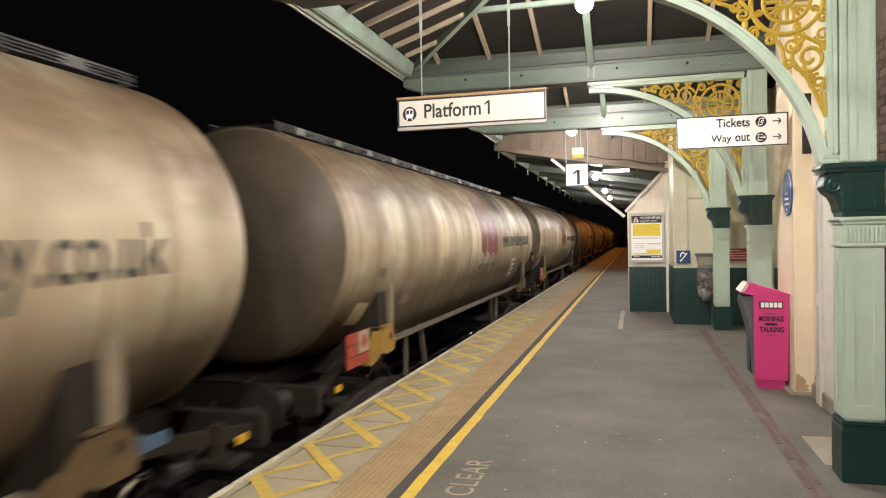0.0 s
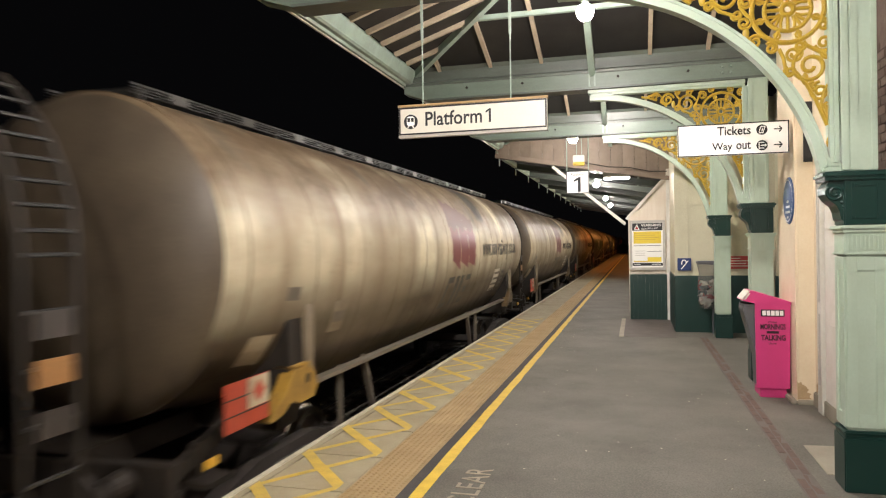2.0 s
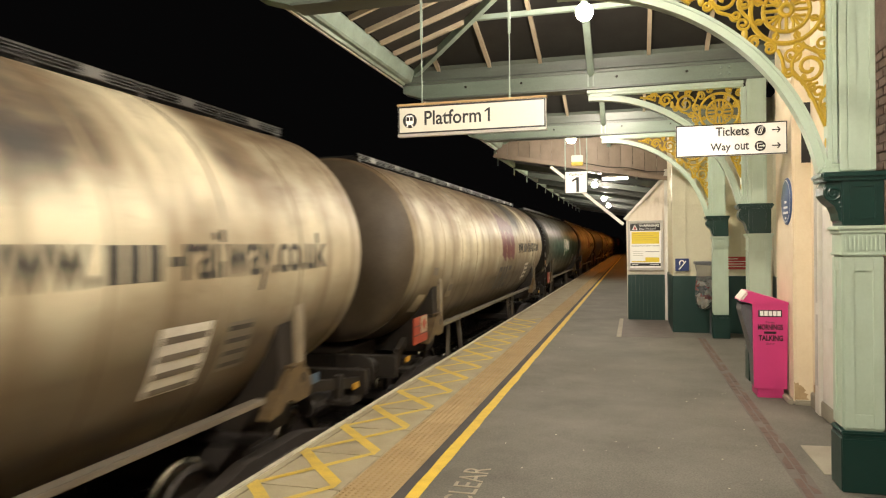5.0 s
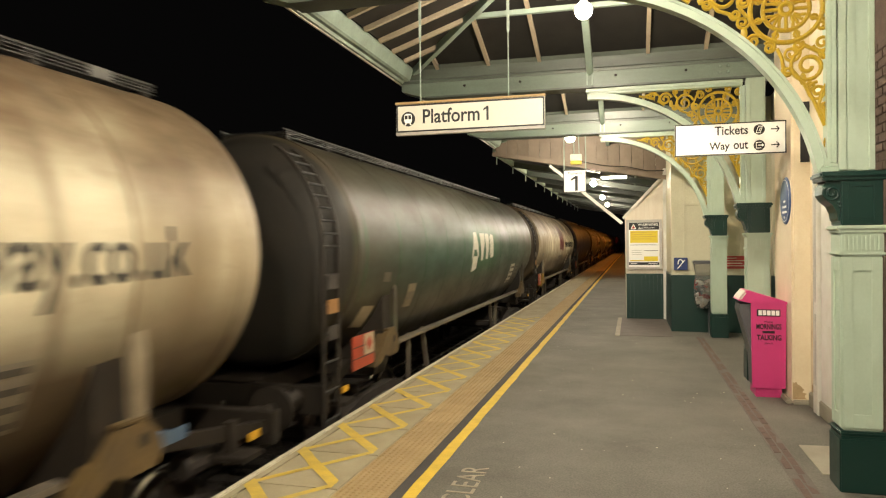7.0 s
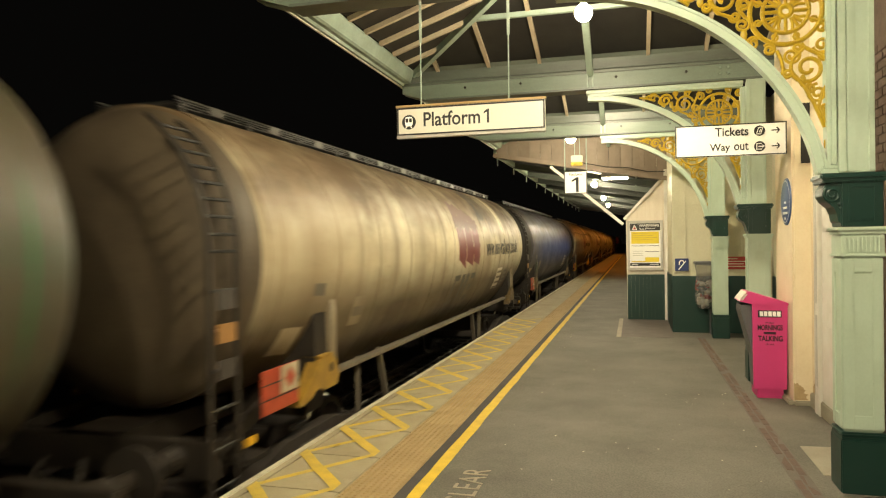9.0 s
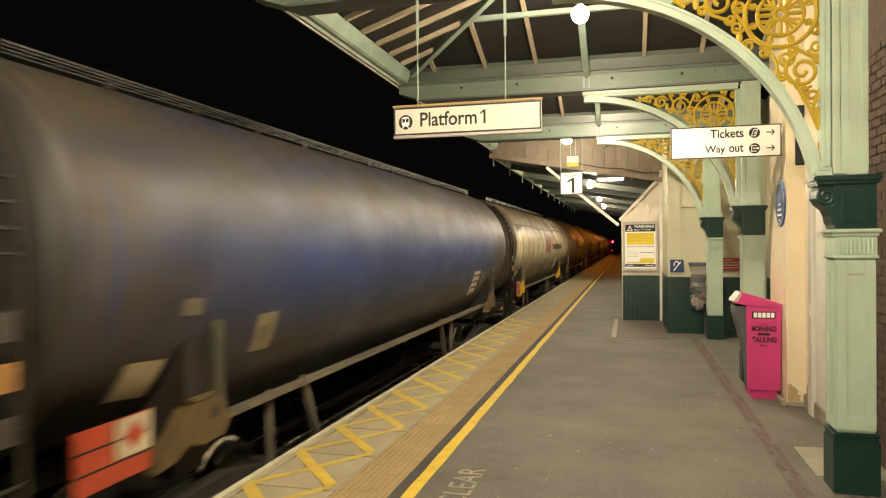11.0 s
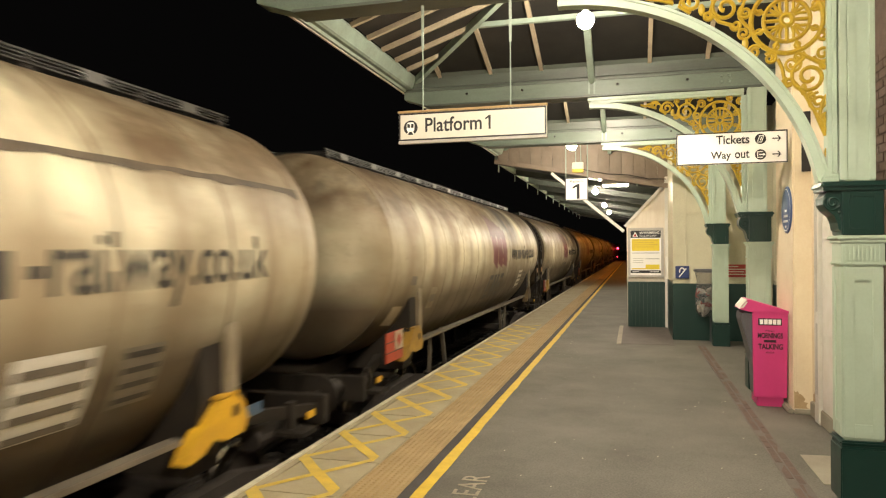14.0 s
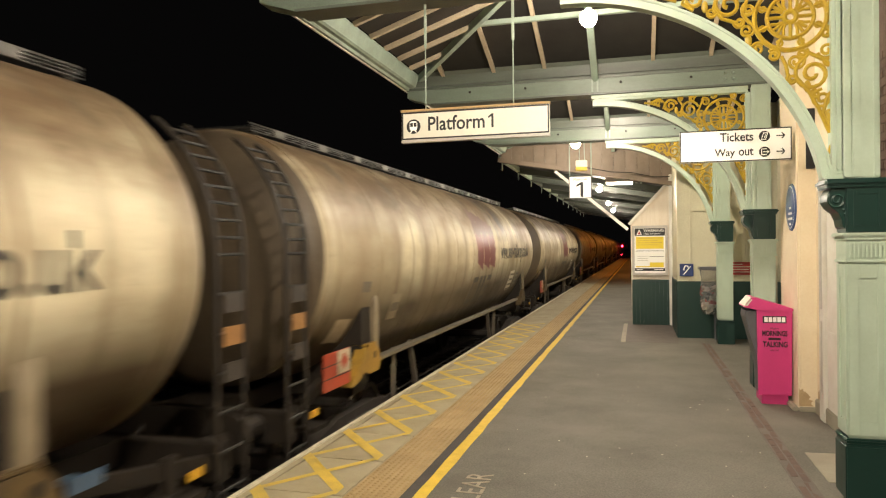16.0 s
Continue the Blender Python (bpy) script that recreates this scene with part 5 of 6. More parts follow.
def catwalk(parent, full=True):
    me = B()
    for x in (-0.42, 0.42):
        for z0, z1 in ((4.082, 4.10), (4.060, 4.068), (4.036, 4.043), (4.008, 4.018)):
            box(me, x - 0.008, x + 0.008, -7.0, 7.0, z0, z1)
        for k in range(47):
            beam(me, (x, -6.95 + k * 0.30, 4.015), (x, -6.80 + k * 0.30, 4.06), 0.012, 0.014)
    y = -6.9
    while y < 7.0:
        box(me, -0.42, 0.42, y, y + 0.05, 4.06, 4.08)
        y += 0.12
    deck = part("catwalk", me, GRILLE, parent, "galvanised catwalk along the crown")
    post = B(); box(post, -0.02, 0.02, -0.04, 0.04, 3.90, 4.06)
    post = mesh_of("catwalk_bracket", post, IRON)
    for k in range(13):
        for x in (-0.40, 0.40):
            part("catwalk_bracket", post, None, deck, "", (x, -6.9 + k * 1.15, 0))
    toe = B(); box(toe, -0.004, 0.004, -0.12, 0.12, 4.01, 4.095)
    toe = mesh_of("toe_board", toe, TOE)
    for k in range(12):
        if full:
            part("toe_board", toe, None, deck, "", (0.44, -6.4 + k * 1.16, 0))
    return deck


def ladder(parent, y, x=1.27):
    bm = B()
    sgn = 1 if y > 0 else -1
    line = [(x, 0.55), (x, 2.7)] + [(1.27 * math.cos(a), 2.7 + 1.33 * math.sin(a)) for a in np.linspace(0.10, 0.95, 9)]
    for dy in (-0.19, 0.19):
        sweep(bm, [(u, y + dy, v) for u, v in line], 0.022, 6)
    lad = part("ladder", bm, IRON, parent, "dark steel end ladder with pale rungs")
    pts = []
    for (a, b), (c, d) in zip(line, line[1:]):
        n = max(1, int(math.hypot(c - a, d - b) / 0.29))
        pts += [(a + (c - a) * k / n, b + (d - b) * k / n) for k in range(n)]
    rung = B(); sweep(rung, [(0, -0.19, 0), (0, 0.19, 0)], 0.014, 6)
    rung = mesh_of("rung", rung, GRILLE)
    for u, v in pts:
        part("rung", rung, None, lad, "", (u, y, v))
    for z, m_ in ((2.06, AMBER), (2.32, RUSTY), (1.78, RUSTY)):
        bm = B(); box(bm, x + 0.022, x + 0.032, y - 0.13, y + 0.13, z - 0.075, z + 0.075)
        part("ladder_plate", bm, m_, lad)


def wagon(name_label, barrel, rear_ladder, front_ladder, jack_front, jack_rear, fin_paint, livery):
    w = thing("tank_wagon", name_label, "tank wagon", "tank wagons of the train", (TRACK, 0, RAIL_TOP))
    part("barrel", barrel, None, w, "", (0, 0, ZC))
    for y in (-6.82, -5.58, -4.34, -3.1, -1.86, -0.62, 0.62, 1.86, 3.1, 4.34, 5.58, 6.82):
        band, rings = B(), []
        for r, h in ((R + 0.0015, -0.022), (R + 0.006, 0.0), (R + 0.0015, 0.022)):
            rings.append([band.verts.new((r * math.cos(2 * math.pi * k / 64), h, r * math.sin(2 * math.pi * k / 64) * (belly(y) if k > 32 else 1.0))) for k in range(64)])
        for a, b in zip(rings, rings[1:]):
            for k in range(64):
                band.faces.new((a[k], a[(k + 1) % 64], b[(k + 1) % 64], b[k]))
        part("weld_band", mesh_of("weld_band", band, barrel.materials[0], True), None, w, "", (0, y, ZC))
    catwalk(w, fin_paint is CREAM_FIN)
    if rear_ladder:
        ladder(w, 7.62)
    if front_ladder:
        ladder(w, -7.62)
    # saddle fins, jacking brackets
    fin = B()
    outer = [(1.31, 2.22), (1.33, 2.0), (1.32, 1.5)]
    inner = [((R - 0.02) * math.cos(a), ZC + (R - 0.02) * math.sin(a)) for a in np.linspace(-0.95, -0.30, 9)]
    prism(fin, outer + inner, "y", -0.075, 0.075)
    fin = mesh_of("saddle_fin", fin, fin_paint)
    dirty_fin = fin.copy()
    if fin_paint is CREAM_FIN:
        dirty_fin.materials[0] = FIN
    mirror = fin.copy(); mirror.transform(Matrix.Diagonal((-1, 1, 1, 1))); mirror.flip_normals()
    for y in (-5.66, 5.66):
        part("saddle_fin", dirty_fin, None, w, "", (0, y, 0)); part("saddle_fin", mirror, None, w, "", (0, y, 0))
        # web widened towards -y: its dark face stands in for shadow beside the fin
        web = B(); prism(web, [(-1.15, 1.02), (1.15, 1.02), (1.28, 1.6), (1.27, 2.05), (1.08, 1.75), (0.6, 1.38), (0.0, 1.25), (-0.6, 1.38), (-1.08, 1.75), (-1.27, 2.05), (-1.28, 1.6)], "y", y - 0.36, y + 0.05)
        part("saddle", web, IRON, w)
    for y, paint, s in ((-6.0, jack_front, 1), (5.45, jack_rear, 0.9)):
        for side in (1, -1):
            bm = B()
            prism(bm, [(y + u * s, v) for u, v in ((-0.42, 1.20), (-0.37, 1.29), (-0.16, 1.42), (0.0, 1.585), (0.28, 1.60), (0.42, 1.50), (0.47, 1.37), (0.40, 1.27), (0.12, 1.26), (-0.06, 1.31), (-0.22, 1.23))], "x", side * 1.27 - 0.08, side * 1.27 + 0.06)
            box(bm, side * 1.25 - 0.12, side * 1.25 + 0.09, y - 0.02 * s, y + 0.30 * s, 1.595, 1.625, 0.008)
            jk = part("jacking_bracket", bm, paint, w, "yellow painted jacking bracket")
            bm = B(); lathe(bm, [(0.05, side * 1.325 - 0.006), (0.05, side * 1.325 + 0.006)], "x", 14, (0, y + 0.27 * s, 1.47))
            part("jack_hole", bm, IRON, jk)
    for x in (-1.20, 1.20):
        bm = B(); box(bm, x - 0.05, x + 0.06, -5.5, 5.1, 1.34, 1.388, 0.006)
        sb = part("solebar", bm, SOLEBAR, w, "grimy grey solebar")
        for y, yb in ((-4.62, -4.50), (-3.92, -3.50), (1.5, 1.96), (2.28, 2.42)):
            bm = B(); beam(bm, (x * 0.97, y, 1.39), (x * 0.93, yb, 0.72), 0.065, 0.075)
            part("brake_hanger", bm, SOLEBAR, sb)
    bm = B(); box(bm, -0.30, 0.30, -7.7, 7.7, 0.98, 1.20, 0.01); part("centre_sill", bm, IRON, w)
    bm = B(); sweep(bm, [(0.70, -4.1, 0.52), (0.70, 4.1, 0.52)], 0.016, 6)
    rod = part("brake_rod", bm, IRON, w)
    for y, ln in ((-3.4, 0.28), (-2.5, 0.16), (-1.2, 0.34), (0.6, 0.22), (1.3, 0.34), (2.9, 0.18)):
        bm = B(); sweep(bm, [(0.70, y, 0.52), (0.70, y + ln, 0.52)], 0.026, 8)
        part("rod_sleeve", bm, STEEL, rod, "bright steel sleeve")
    for y in (-7.62, 7.62):
        s = 1 if y > 0 else -1
        bm = B(); box(bm, -1.22, 1.22, y - 0.07, y + 0.07, 0.90, 1.20, 0.01)
        hs = part("headstock", bm, IRON, w)
        for x in (-0.87, 0.87):
            bm = B(); lathe(bm, [(0.12, y + 0.09 * s), (0.10, y + 0.30 * s), (0.07, y + 0.30 * s), (0.07, y + 0.52 * s), (0.24, y + 0.53 * s), (0.23, y + 0.555 * s)], "y", 18, (x, 0, 1.06))
            part("buffer", bm, IRON, hs)
        for x in (-1.12, 1.12):
            bm = B(); sweep(bm, [(x * 0.35, y, 1.05), (x * 0.38, y + 0.14 * s, 0.9), (x * 0.38, y + 0.3 * s, 0.55), (x * 0.3, y + 0.45 * s, 0.6)], 0.028, 8); part("brake_hose", bm, IRON, hs)
            bm = B(); beam(bm, (x, y, 1.05), (x * 0.8, y - 1.3 * s, 1.22), 0.08, 0.12); part("diagonal_strut", bm, IRON, hs)
        bm = B(); lathe(bm, [(0.10, -0.3), (0.12, -0.26), (0.12, 0.26), (0.10, 0.3)], "y", 14, (0.85, y - 0.62 * s, 0.92)); part("brake_cylinder", bm, RUSTY, hs)
        bm = B(); box(bm, 1.02, 1.10, y - 0.5 * s - 0.06, y - 0.5 * s + 0.06, 0.95, 1.22); box(bm, 0.9, 1.28, y - 0.5 * s - 0.16, y - 0.5 * s + 0.16, 0.91, 0.955)
        part("shunter_step", bm, IRON, hs)
        bm = B(); box(bm, 1.24, 1.262, y - 0.42 * s - 0.10, y - 0.42 * s + 0.06, 1.06, 1.13, 0.004); part("yellow_plate", bm, JACK_YELLOW, hs)
        bm = B(); sweep(bm, [(0, y + 0.08 * s, 1.0), (0.05, y + 0.25 * s, 0.72), (0, y + 0.5 * s, 0.8)], 0.035, 8); part("coupling", bm, IRON, hs)
    # hazard panel and data plates on the platform side
    bm = B(); box(bm, 1.30, 1.315, -7.12, -6.45, 1.27, 1.66, 0.004); hz = part("hazard_panel", bm, ORANGE, w, "orange and white hazard panel")
    for a in ((-7.12, -6.45, 1.392, 1.404), (-7.12, -6.45, 1.524, 1.536), (-6.80, -6.79, 1.40, 1.66)):
        bm = B(); box(bm, 1.314, 1.318, a[0], a[1], a[2], a[3]); part("panel_line", bm, SIGN_BLACK, hz)
    bm = B(); box(bm, 1.314, 1.318, -6.785, -6.455, 1.41, 1.655); wf = part("panel_white_field", bm, CREAM_FIN, hz)
    bm = B(); prism(bm, [(-6.62, 1.44), (-6.52, 1.533), (-6.62, 1.625), (-6.72, 1.533)], "x", 1.318, 1.321); part("hazard_diamond", bm, ORANGE, wf)
    bm = B(); beam(bm, (1.22, -6.8, 1.30), (1.30, -6.8, 1.40), 0.05, 0.04); part("panel_stay", bm, IRON, hz)
    plate = lambda y0, y1, s0, s1, paint, nm="data_plate", lift=0.006: part(nm, transfer(B(), y0, y1, flat(s0), flat(s1), 3, 4, lift), paint, w)
    pl = plate(3.62, 4.22, -0.84, -0.40, LABEL)
    for r in range(4):
        part("writing_bar", transfer(B(), 3.66, 4.18, flat(-0.83 + r * 0.11), flat(-0.785 + r * 0.11), 2, 1, 0.010), SOLEBAR, pl)
    pl = plate(4.45, 4.85, -0.80, -0.44, SOLEBAR)
    for r in range(4):
        part("writing_bar", transfer(B(), 4.48, 4.82, flat(-0.77 + r * 0.09), flat(-0.735 + r * 0.09), 2, 1, 0.010), CHARCOAL, pl)
    plate(-6.15, -5.9, -0.40, -0.28, SOLEBAR)
    pl = plate(-5.05, -4.7, -0.72, -0.42, FIN)
    part("writing_bar", transfer(B(), -5.02, -4.73, flat(-0.62), flat(-0.52), 2, 1, 0.010), SOLEBAR, pl)
    plate(-6.55, -6.15, -1.05, -0.72, CREAM_FIN)
    bm = B(); box(bm, 1.17, 1.19, 6.05, 6.34, 1.30, 1.40, 0.004); box(bm, 1.02, 1.175, 6.15, 6.24, 1.33, 1.37); part("blue_plate", bm, BLUE_PLATE, w, "faded blue plate")
    livery(w)
    bm_ = bogie
    for y in (-5.66, 5.66):
        bo = part("bogie", bm_, None, w, "rusty cast bogie", (0, y, 0))
        for k, yy in enumerate((-1.0, 1.0)):
            part("wheelset", wheels, None, bo, "", (0, yy, 0.455))
    return w


def claw(w, y0, y1, low, high, tooth, paint, seed, nx=10, nz=40):
    """A claw of the emblem: it curves down towards the rear, its edges torn into short feathers."""
    bm = B()
    grid = []
    for i in range(nx + 1):
        f = i / nx
        col = []
        for k in range(nz + 1):
            s_ = low(f) + (high(f) - low(f)) * k / nz
            saw = 0.6 * (((s_ * 5.5 + seed) % 1.0) - 0.5) + 0.8 * noise.noise(Vector((seed, s_ * 9, 0)))
            edge = max(0.0, (f - 0.7) / 0.3) * saw - max(0.0, (0.25 - f) / 0.25) * 0.7 * (0.5 - saw)
            col.append(bm.verts.new(on_tank(y0 + (y1 - y0) * f + tooth * edge + 0.15 * max(0.0, 0.35 - s_) + 0.30 * max(0.0, s_ - 0.35), s_)))
        grid.append(col)
    for a, b in zip(grid, grid[1:]):
        for k in range(nz):
            bm.faces.new((a[k], b[k], b[k + 1], a[k + 1]))
    return part("maroon_claw", bm, paint, w, "faded maroon claw emblem")


def lettering(w, words, y0, y1, s0, x_height):
    """Words laid round the barrel from y0 to y1, on the line s0."""
    small = text_mesh("w", 1.0, CHARCOAL, Matrix.Identity(4))
    tall = max(v.co.y for v in small.vertices)
    me = text_mesh(words, 1.0, CHARCOAL, Matrix.Identity(4), bold=0.012)
    x0, x1 = min(v.co.x for v in me.vertices), max(v.co.x for v in me.vertices)
    for v in me.vertices:
        v.co = on_tank(y0 + (v.co.x - x0) / (x1 - x0) * (y1 - y0), s0 + v.co.y / tall * x_height, 0.006 + v.co.z)
    return part("lettering", me, None, w)


def claw_livery(w):
    """Three maroon claw shapes, dark slanting blocks for the operator's mark, and the web address with bars for its name."""
    base = -0.42
    for i in range(3):
        y0 = base + i * 0.60
        y1 = y0 + 0.60
        low = (lambda f: -0.16 - 0.15 * f, lambda f: -0.19 - 0.10 * f, lambda f: -0.21 - 0.07 * f)[i]
        claw(w, y0 + 0.055, y1 - 0.01, low, lambda f: 0.34 + 0.05 * math.sin(9 * f), 0.075, MAROON, i * 3.1 + 0.3)
        claw(w, y0 + 0.005, y1 + 0.02, lambda f: 0.345 + 0.05 * math.sin(9 * f), lambda f, i=i: 0.90 - 0.07 * (i + f) ** 1.5 + 0.04 * math.sin(11 * f + 2 * i), 0.07, MAROON_DIRTY, i * 1.7)
    for i, (y0, y1, s0, s1) in enumerate(((0.06, 0.30, 0.36, 0.42), (0.10, 0.26, 0.29, 0.31), (0.66, 0.90, 0.35, 0.40), (0.68, 0.84, 0.27, 0.285), (-0.06, 0.10, 0.62, 0.64), (0.62, 0.80, 0.53, 0.545))):
        part("worn_streak", transfer(B(), y0, y1, lambda f: s0 + 0.03 * math.sin(11 * f + i) * f, lambda f: s0 + (s1 - s0) * math.sin(math.pi * f) + 0.03 * math.sin(11 * f + i) * f, 12, 1, 0.008), FIN, w, "patch of worn-off paint")

    def leaning(bars):
        bm = B()
        for ya, yb, s0, s1, foot in bars:
            rows_ = []
            for k in range(5):
                s_ = s0 + (s1 - s0) * k / 4
                d = 0.30 * (s_ + 0.88) + foot * (1 - k / 4)
                rows_.append((bm.verts.new(on_tank(ya + d, s_)), bm.verts.new(on_tank(yb + d, s_))))
            for p, q in zip(rows_, rows_[1:]):
                bm.faces.new((p[0], p[1], q[1], q[0]))
        part("emblem_block", bm, CHARCOAL, w, "charcoal block shapes")
    leaning([(-0.52, -0.40, -0.78, -0.50, 0), (-0.52, -0.12, -0.88, -0.79, 0), (-0.52, -0.12, -0.49, -0.40, 0)])
    leaning([(0.02, 0.15, -0.88, -0.40, 0.10), (0.16, 0.27, -0.88, -0.40, 0.0), (0.36, 0.49, -0.88, -0.40, 0.08), (0.50, 0.61, -0.88, -0.40, -0.05)])
    leaning([(0.76, 1.12, -0.49, -0.40, 0), (0.72, 1.06, -0.88, -0.78, 0), (0.78, 1.02, -0.69, -0.59, 0)])
    lettering(w, "www.", 2.10, 2.98, -0.13, 0.21)
    for k in range(3):
        part("writing_bar", transfer(B(), 3.05 + k * 0.185, 3.185 + k * 0.185, flat(-0.13), flat(0.08), 1, 3, 0.006), CHARCOAL, w)
    lettering(w, "-railway.co.uk", 3.65, 6.10, -0.13, 0.21)


def white_livery(w):
    """White triangle emblem and three plain white blocks."""
    bm = B(); transfer(bm, -1.22, -1.06, slope(-0.22, -0.08), slope(-0.12, 0.28), 4, 3); transfer(bm, -1.06, -0.80, flat(-0.05), flat(0.28), 3, 3); transfer(bm, -0.80, -0.64, slope(-0.08, -0.22), slope(0.28, -0.12), 4, 3)
    part("emblem", bm, LABEL, w, "white emblem")
    bm = B(); transfer(bm, -1.14, -0.72, slope(-0.42, -0.36), flat(-0.16), 3, 2); part("emblem", bm, LABEL, w, "white emblem")
    bm = B(); transfer(bm, -0.49, -0.36, slope(0.2, -0.24), flat(0.27), 4, 3); transfer(bm, -0.36, -0.20, flat(-0.24), flat(0.27), 2, 3); transfer(bm, -0.20, -0.02, slope(-0.24, 0.2), flat(0.27), 4, 3)
    part("emblem_block", bm, LABEL, w, "white block shape")
    bm = B(); transfer(bm, 0.04, 0.12, slope(0.1, -0.22), flat(0.27), 2, 3); transfer(bm, 0.12, 0.32, flat(-0.22), flat(0.27), 3, 3); transfer(bm, 0.32, 0.42, slope(-0.22, 0.1), flat(0.27), 2, 3)
    part("emblem_block", bm, LABEL, w, "white block shape")
    bm = B(); transfer(bm, 0.50, 0.66, slope(-0.14, -0.22), slope(0.2, 0.27), 2, 3); transfer(bm, 0.66, 0.92, slope(-0.22, -0.18), slope(0.27, 0.24), 3, 3)
    part("emblem_block", bm, LABEL, w, "white block shape")


def no_livery(w):
    pass


wheels, bogie = wheelset_mesh(), bogie_mesh()
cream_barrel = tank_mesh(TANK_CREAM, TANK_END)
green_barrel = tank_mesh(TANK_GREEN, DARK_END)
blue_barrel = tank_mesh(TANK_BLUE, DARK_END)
CREAM_LABEL = "grimy cream tank wagon with maroon claw emblem"
kind_a = wagon(CREAM_LABEL, cream_barrel, False, False, JACK_DIRTY, JACK_DIRTY, CREAM_FIN, claw_livery)
kind_b = wagon(CREAM_LABEL + " and end ladder", cream_barrel, True, False, JACK_MID, JACK_DIRTY, CREAM_FIN, claw_livery)
kind_c = wagon(CREAM_LABEL + " and front ladder", cream_barrel, False, True, JACK_MID, JACK_DIRTY, CREAM_FIN, claw_livery)
green = wagon("dirty dark green tank wagon with white emblem", green_barrel, False, True, JACK_DIRTY, JACK_DIRTY, TANK_GREEN, white_livery)
blue = wagon("dirty dark blue tank wagon without lettering", blue_barrel, False, True, JACK_DIRTY, JACK_DIRTY, TANK_GREEN, no_livery)
# a tar-dark run along the shoulder of one barrel
stained = wagon("grimy cream tank wagon with a dark stain line along its shoulder", cream_barrel, False, True, JACK_YELLOW, JACK_YELLOW, CREAM_FIN, claw_livery)
bm = B(); transfer(bm, -6.9, 6.9, lambda f: 0.615 + 0.03 * math.sin(9 * f) - 0.16 * max(0.0, math.sin(19 * f + 1)) ** 8 * (0.5 + 0.5 * math.sin(141 * f)) + 0.03 * noise.noise(Vector((f * 40, 0, 0))) - (0.12 * (1 - f / 0.1) if f < 0.1 else 0), lambda f: 0.675 + 0.03 * math.sin(9 * f) + 0.03 * noise.noise(Vector((f * 30, 5, 0))), 220, 4)
part("stain", bm, SOOT, stained, "dark tarry stain")

PITCH = 16.35
plan = {0: kind_a, 1: kind_b, 5: green, 7: blue, 6: kind_c, 8: stained}
order = []
for k in range(18):
    src = plan.get(k)
    if src is None:
        src = copy_thing(kind_b if k in (2, 9, 12, 15) else kind_a if k in (3, 4, 11) else kind_c, pose(TRACK, 0, RAIL_TOP))
    order.append(src)
# one wagon has cream-painted ends
pale_barrel = tank_mesh(TANK_CREAM, TANK_CREAM)
for ob in order[9].children:
    if ob.name.startswith("barrel"):
        ob.data = pale_barrel

# ---- paving pieces, last ----
slab = B(); box(slab, -2.772, -2.103, 0.004, 0.846, -0.055, 0.0, 0.006)
slab = mesh_of("slab", slab, SLAB)
bm = B(); box(bm, -2.775, -2.10, NEAR, FAR, -0.057, -0.016)
edge_slabs = setting("edge_slabs", bm, JOINT, "grey concrete coping slabs along the platform edge", "pavement")
for i in range(75):
    part("slab", slab, None, edge_slabs, "", (0, -4.6 + i * 0.851, 0.0))
bm = B(); box(bm, -2.772, -2.103, -4.6 + 75 * 0.851, FAR, -0.015, 0.0)
part("far_slabs", bm, SLAB, edge_slabs)
tile = B(); box(tile, -2.098, -1.695, 0.003, 0.399, -0.055, -0.004)
for r in range(8):
    for c in range(8):
        x, y = -2.072 + c * 0.05, 0.025 + r * 0.05
        lo = [tile.verts.new((x + 0.017 * math.cos(a), y + 0.017 * math.sin(a), -0.004)) for a in (0.4, 1.66, 2.91, 4.17, 5.43)]
        hi = [tile.verts.new((x + 0.011 * math.cos(a), y + 0.011 * math.sin(a), 0.002)) for a in (0.4, 1.66, 2.91, 4.17, 5.43)]
        tile.faces.new(hi)
        for k in range(5):
            tile.faces.new((lo[k], lo[(k + 1) % 5], hi[(k + 1) % 5], hi[k]))
tile = mesh_of("tile", tile, BUFF)
bm = B(); box(bm, -2.10, -1.692, NEAR, FAR, -0.057, -0.012)
tactile = setting("tactile_paving", bm, BUFF, "buff blister tactile paving strip", "pavement")
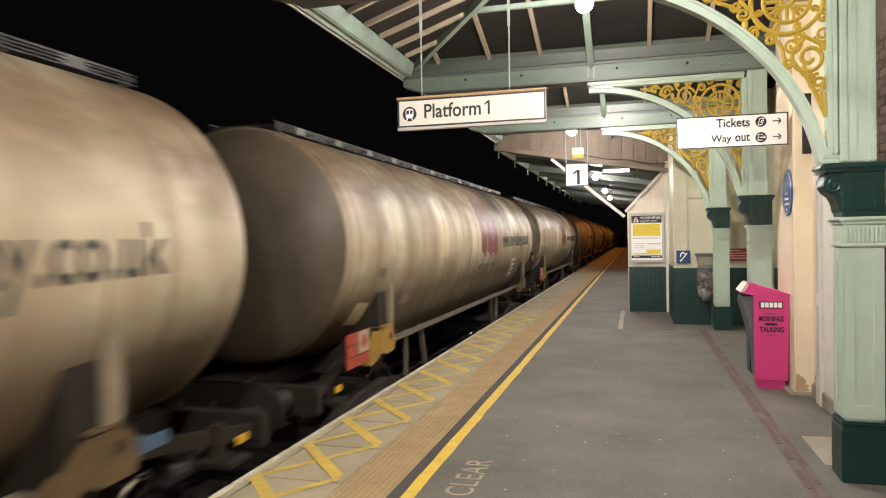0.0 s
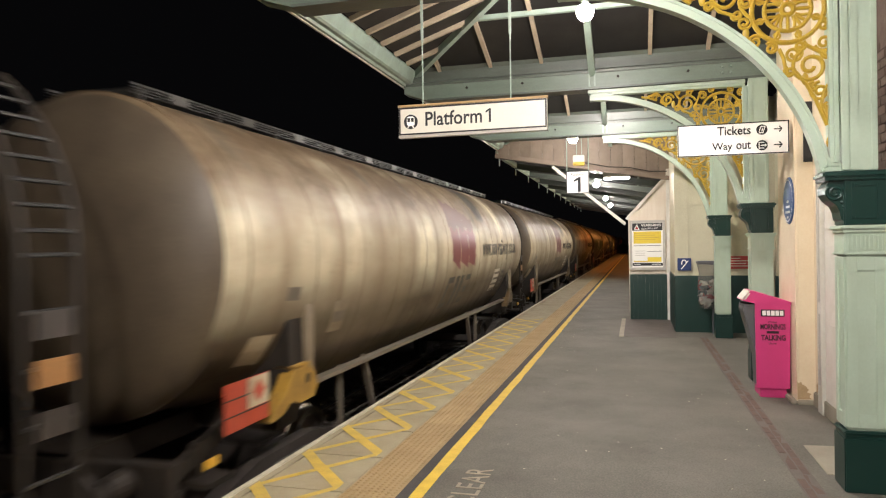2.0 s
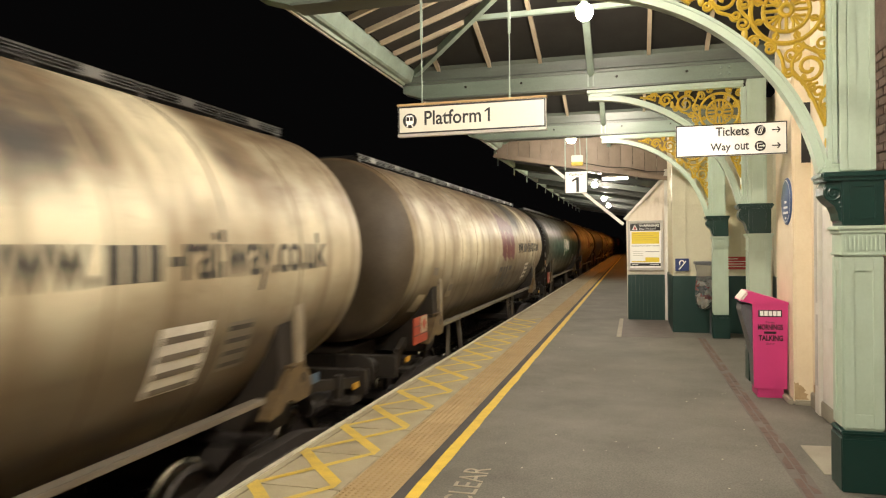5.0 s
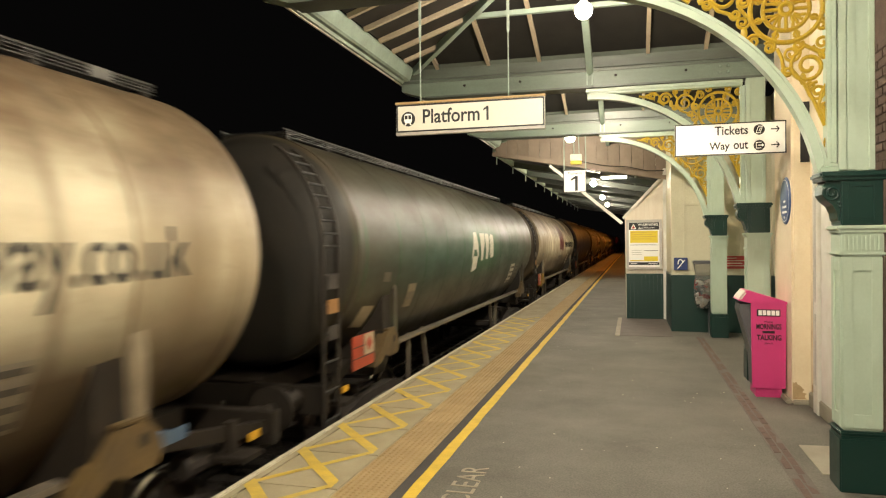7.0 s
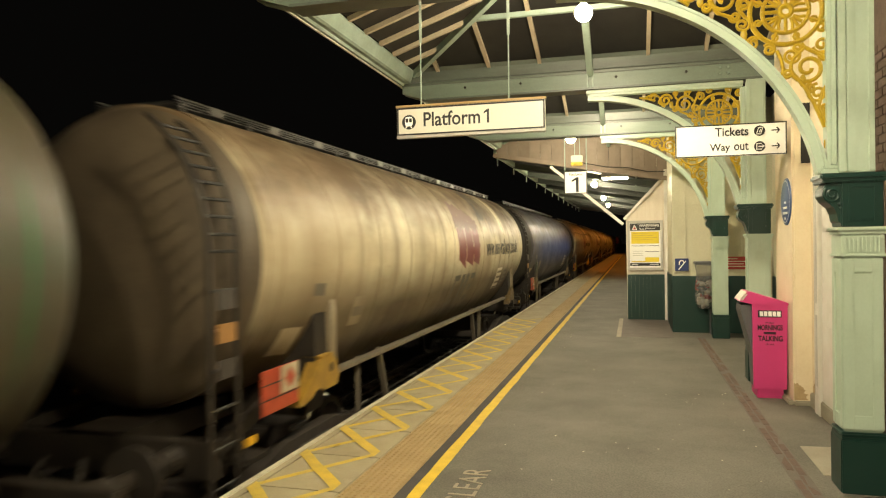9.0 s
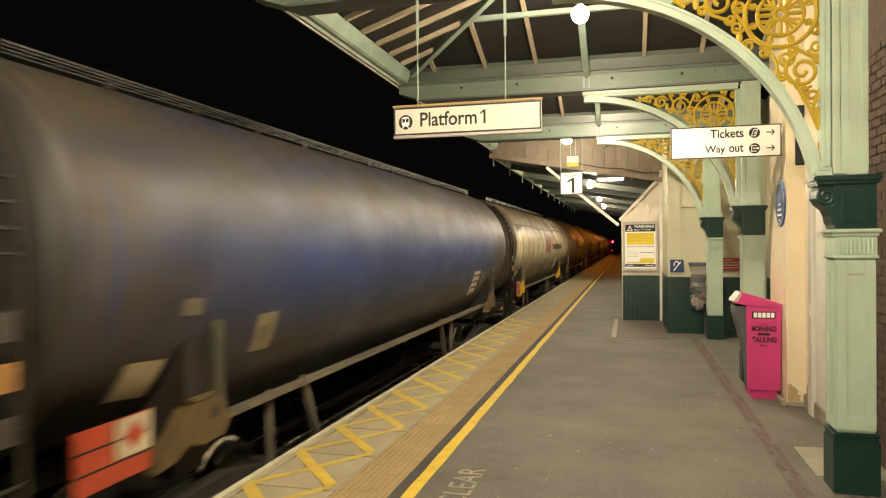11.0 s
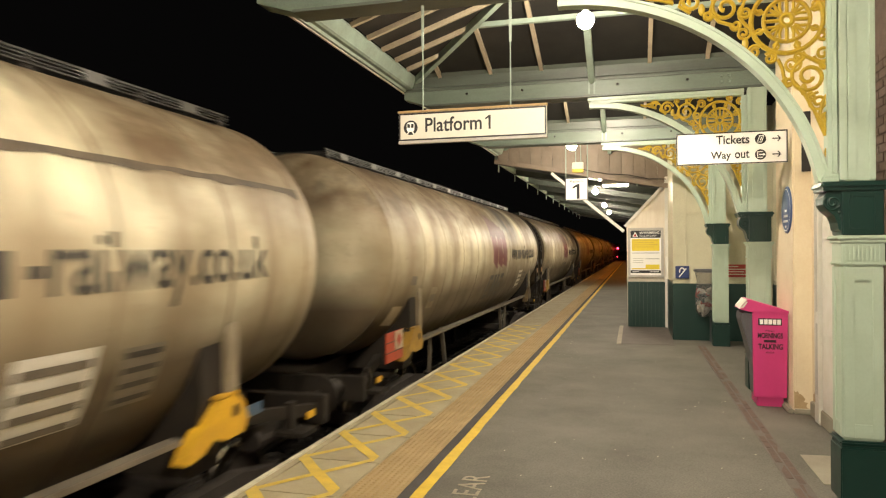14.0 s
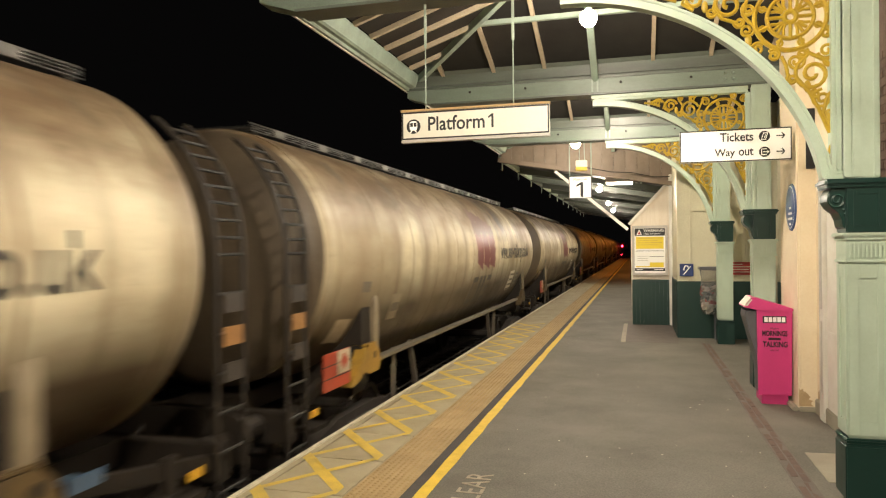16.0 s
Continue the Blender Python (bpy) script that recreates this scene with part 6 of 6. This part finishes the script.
for i in range(110):
    part("tile", tile, None, tactile, "", (0, 0.4 + i * 0.402, 0.0))
bm = B(); box(bm, -2.098, -1.695, 0.4 + 110 * 0.402, FAR, -0.011, -0.002)
part("far_tiles", bm, BUFF, tactile)
brick_wall()
brick = B(); box(brick, -0.031, 0.031, 0.005, 0.215, -0.04, 0.0, 0.005)
brick = mesh_of("brick", brick, BRICK_RED)
random.seed(12)
for i in range(47):
    for x in (1.18, 1.246):
        ob = part("brick", brick, None, channel, "", (x + random.uniform(-0.003, 0.003), 3.6 + i * 0.22 + (0.11 if x > 1.2 else 0), 0.0045 + random.uniform(-0.002, 0.002)))
        ob.rotation_euler = (random.uniform(-0.01, 0.01), random.uniform(-0.03, 0.03), random.uniform(-0.015, 0.015))


# ---- what moves ----
def travelled(t):
    """Metres that the train has gone at t seconds."""
    return 9.25 * t - float(np.interp(t, (0, 1.2, 3.5, 7, 10, 13, 14.5, 16), (4.07, 3.86, 3.81, 3.70, 3.84, 4.00, 4.16, 4.29))) + 3.83


def motions():
    times = [float(k) for k in range(17)]
    for k, w in enumerate(order):
        y0 = 3.83 - 6.17 + PITCH * k
        walk(w, [(t, pose(TRACK, y0 - travelled(t), RAIL_TOP)) for t in times])
    # every wheelset rolls alike, so the wheelsets share their keys
    step = 2 / FPS
    turns = [(i * step, i * step * 9.26 / 0.455) for i in range(241)]
    done = {}
    for w in order:
        for bo in [o for o in w.children if o.name.startswith("bogie")]:
            for ws in bo.children:
                side = ws.location.y > 0
                if side not in done:
                    y = ws.location.y
                    walk(ws, [(t, Matrix.Translation((0, y, 0.455)) @ Matrix.Rotation(a, 4, "X")) for t, a in turns])
                    done[side] = ws
                else:
                    src = done[side].animation_data
                    ws.rotation_mode = "QUATERNION"
                    ws.animation_data_create()
                    ws.animation_data.action = src.action
                    ws.animation_data.action_slot = src.action_slot
    # the added signal cover slides aside, in place of the red lights coming on
    walk(shutter, [(0, pose(0, 0, 2.06)), (9.4, pose(0, 0, 2.06)), (10.4, pose(0.7, 0, 2.06)), (16, pose(0.7, 0, 2.06))])


motions()
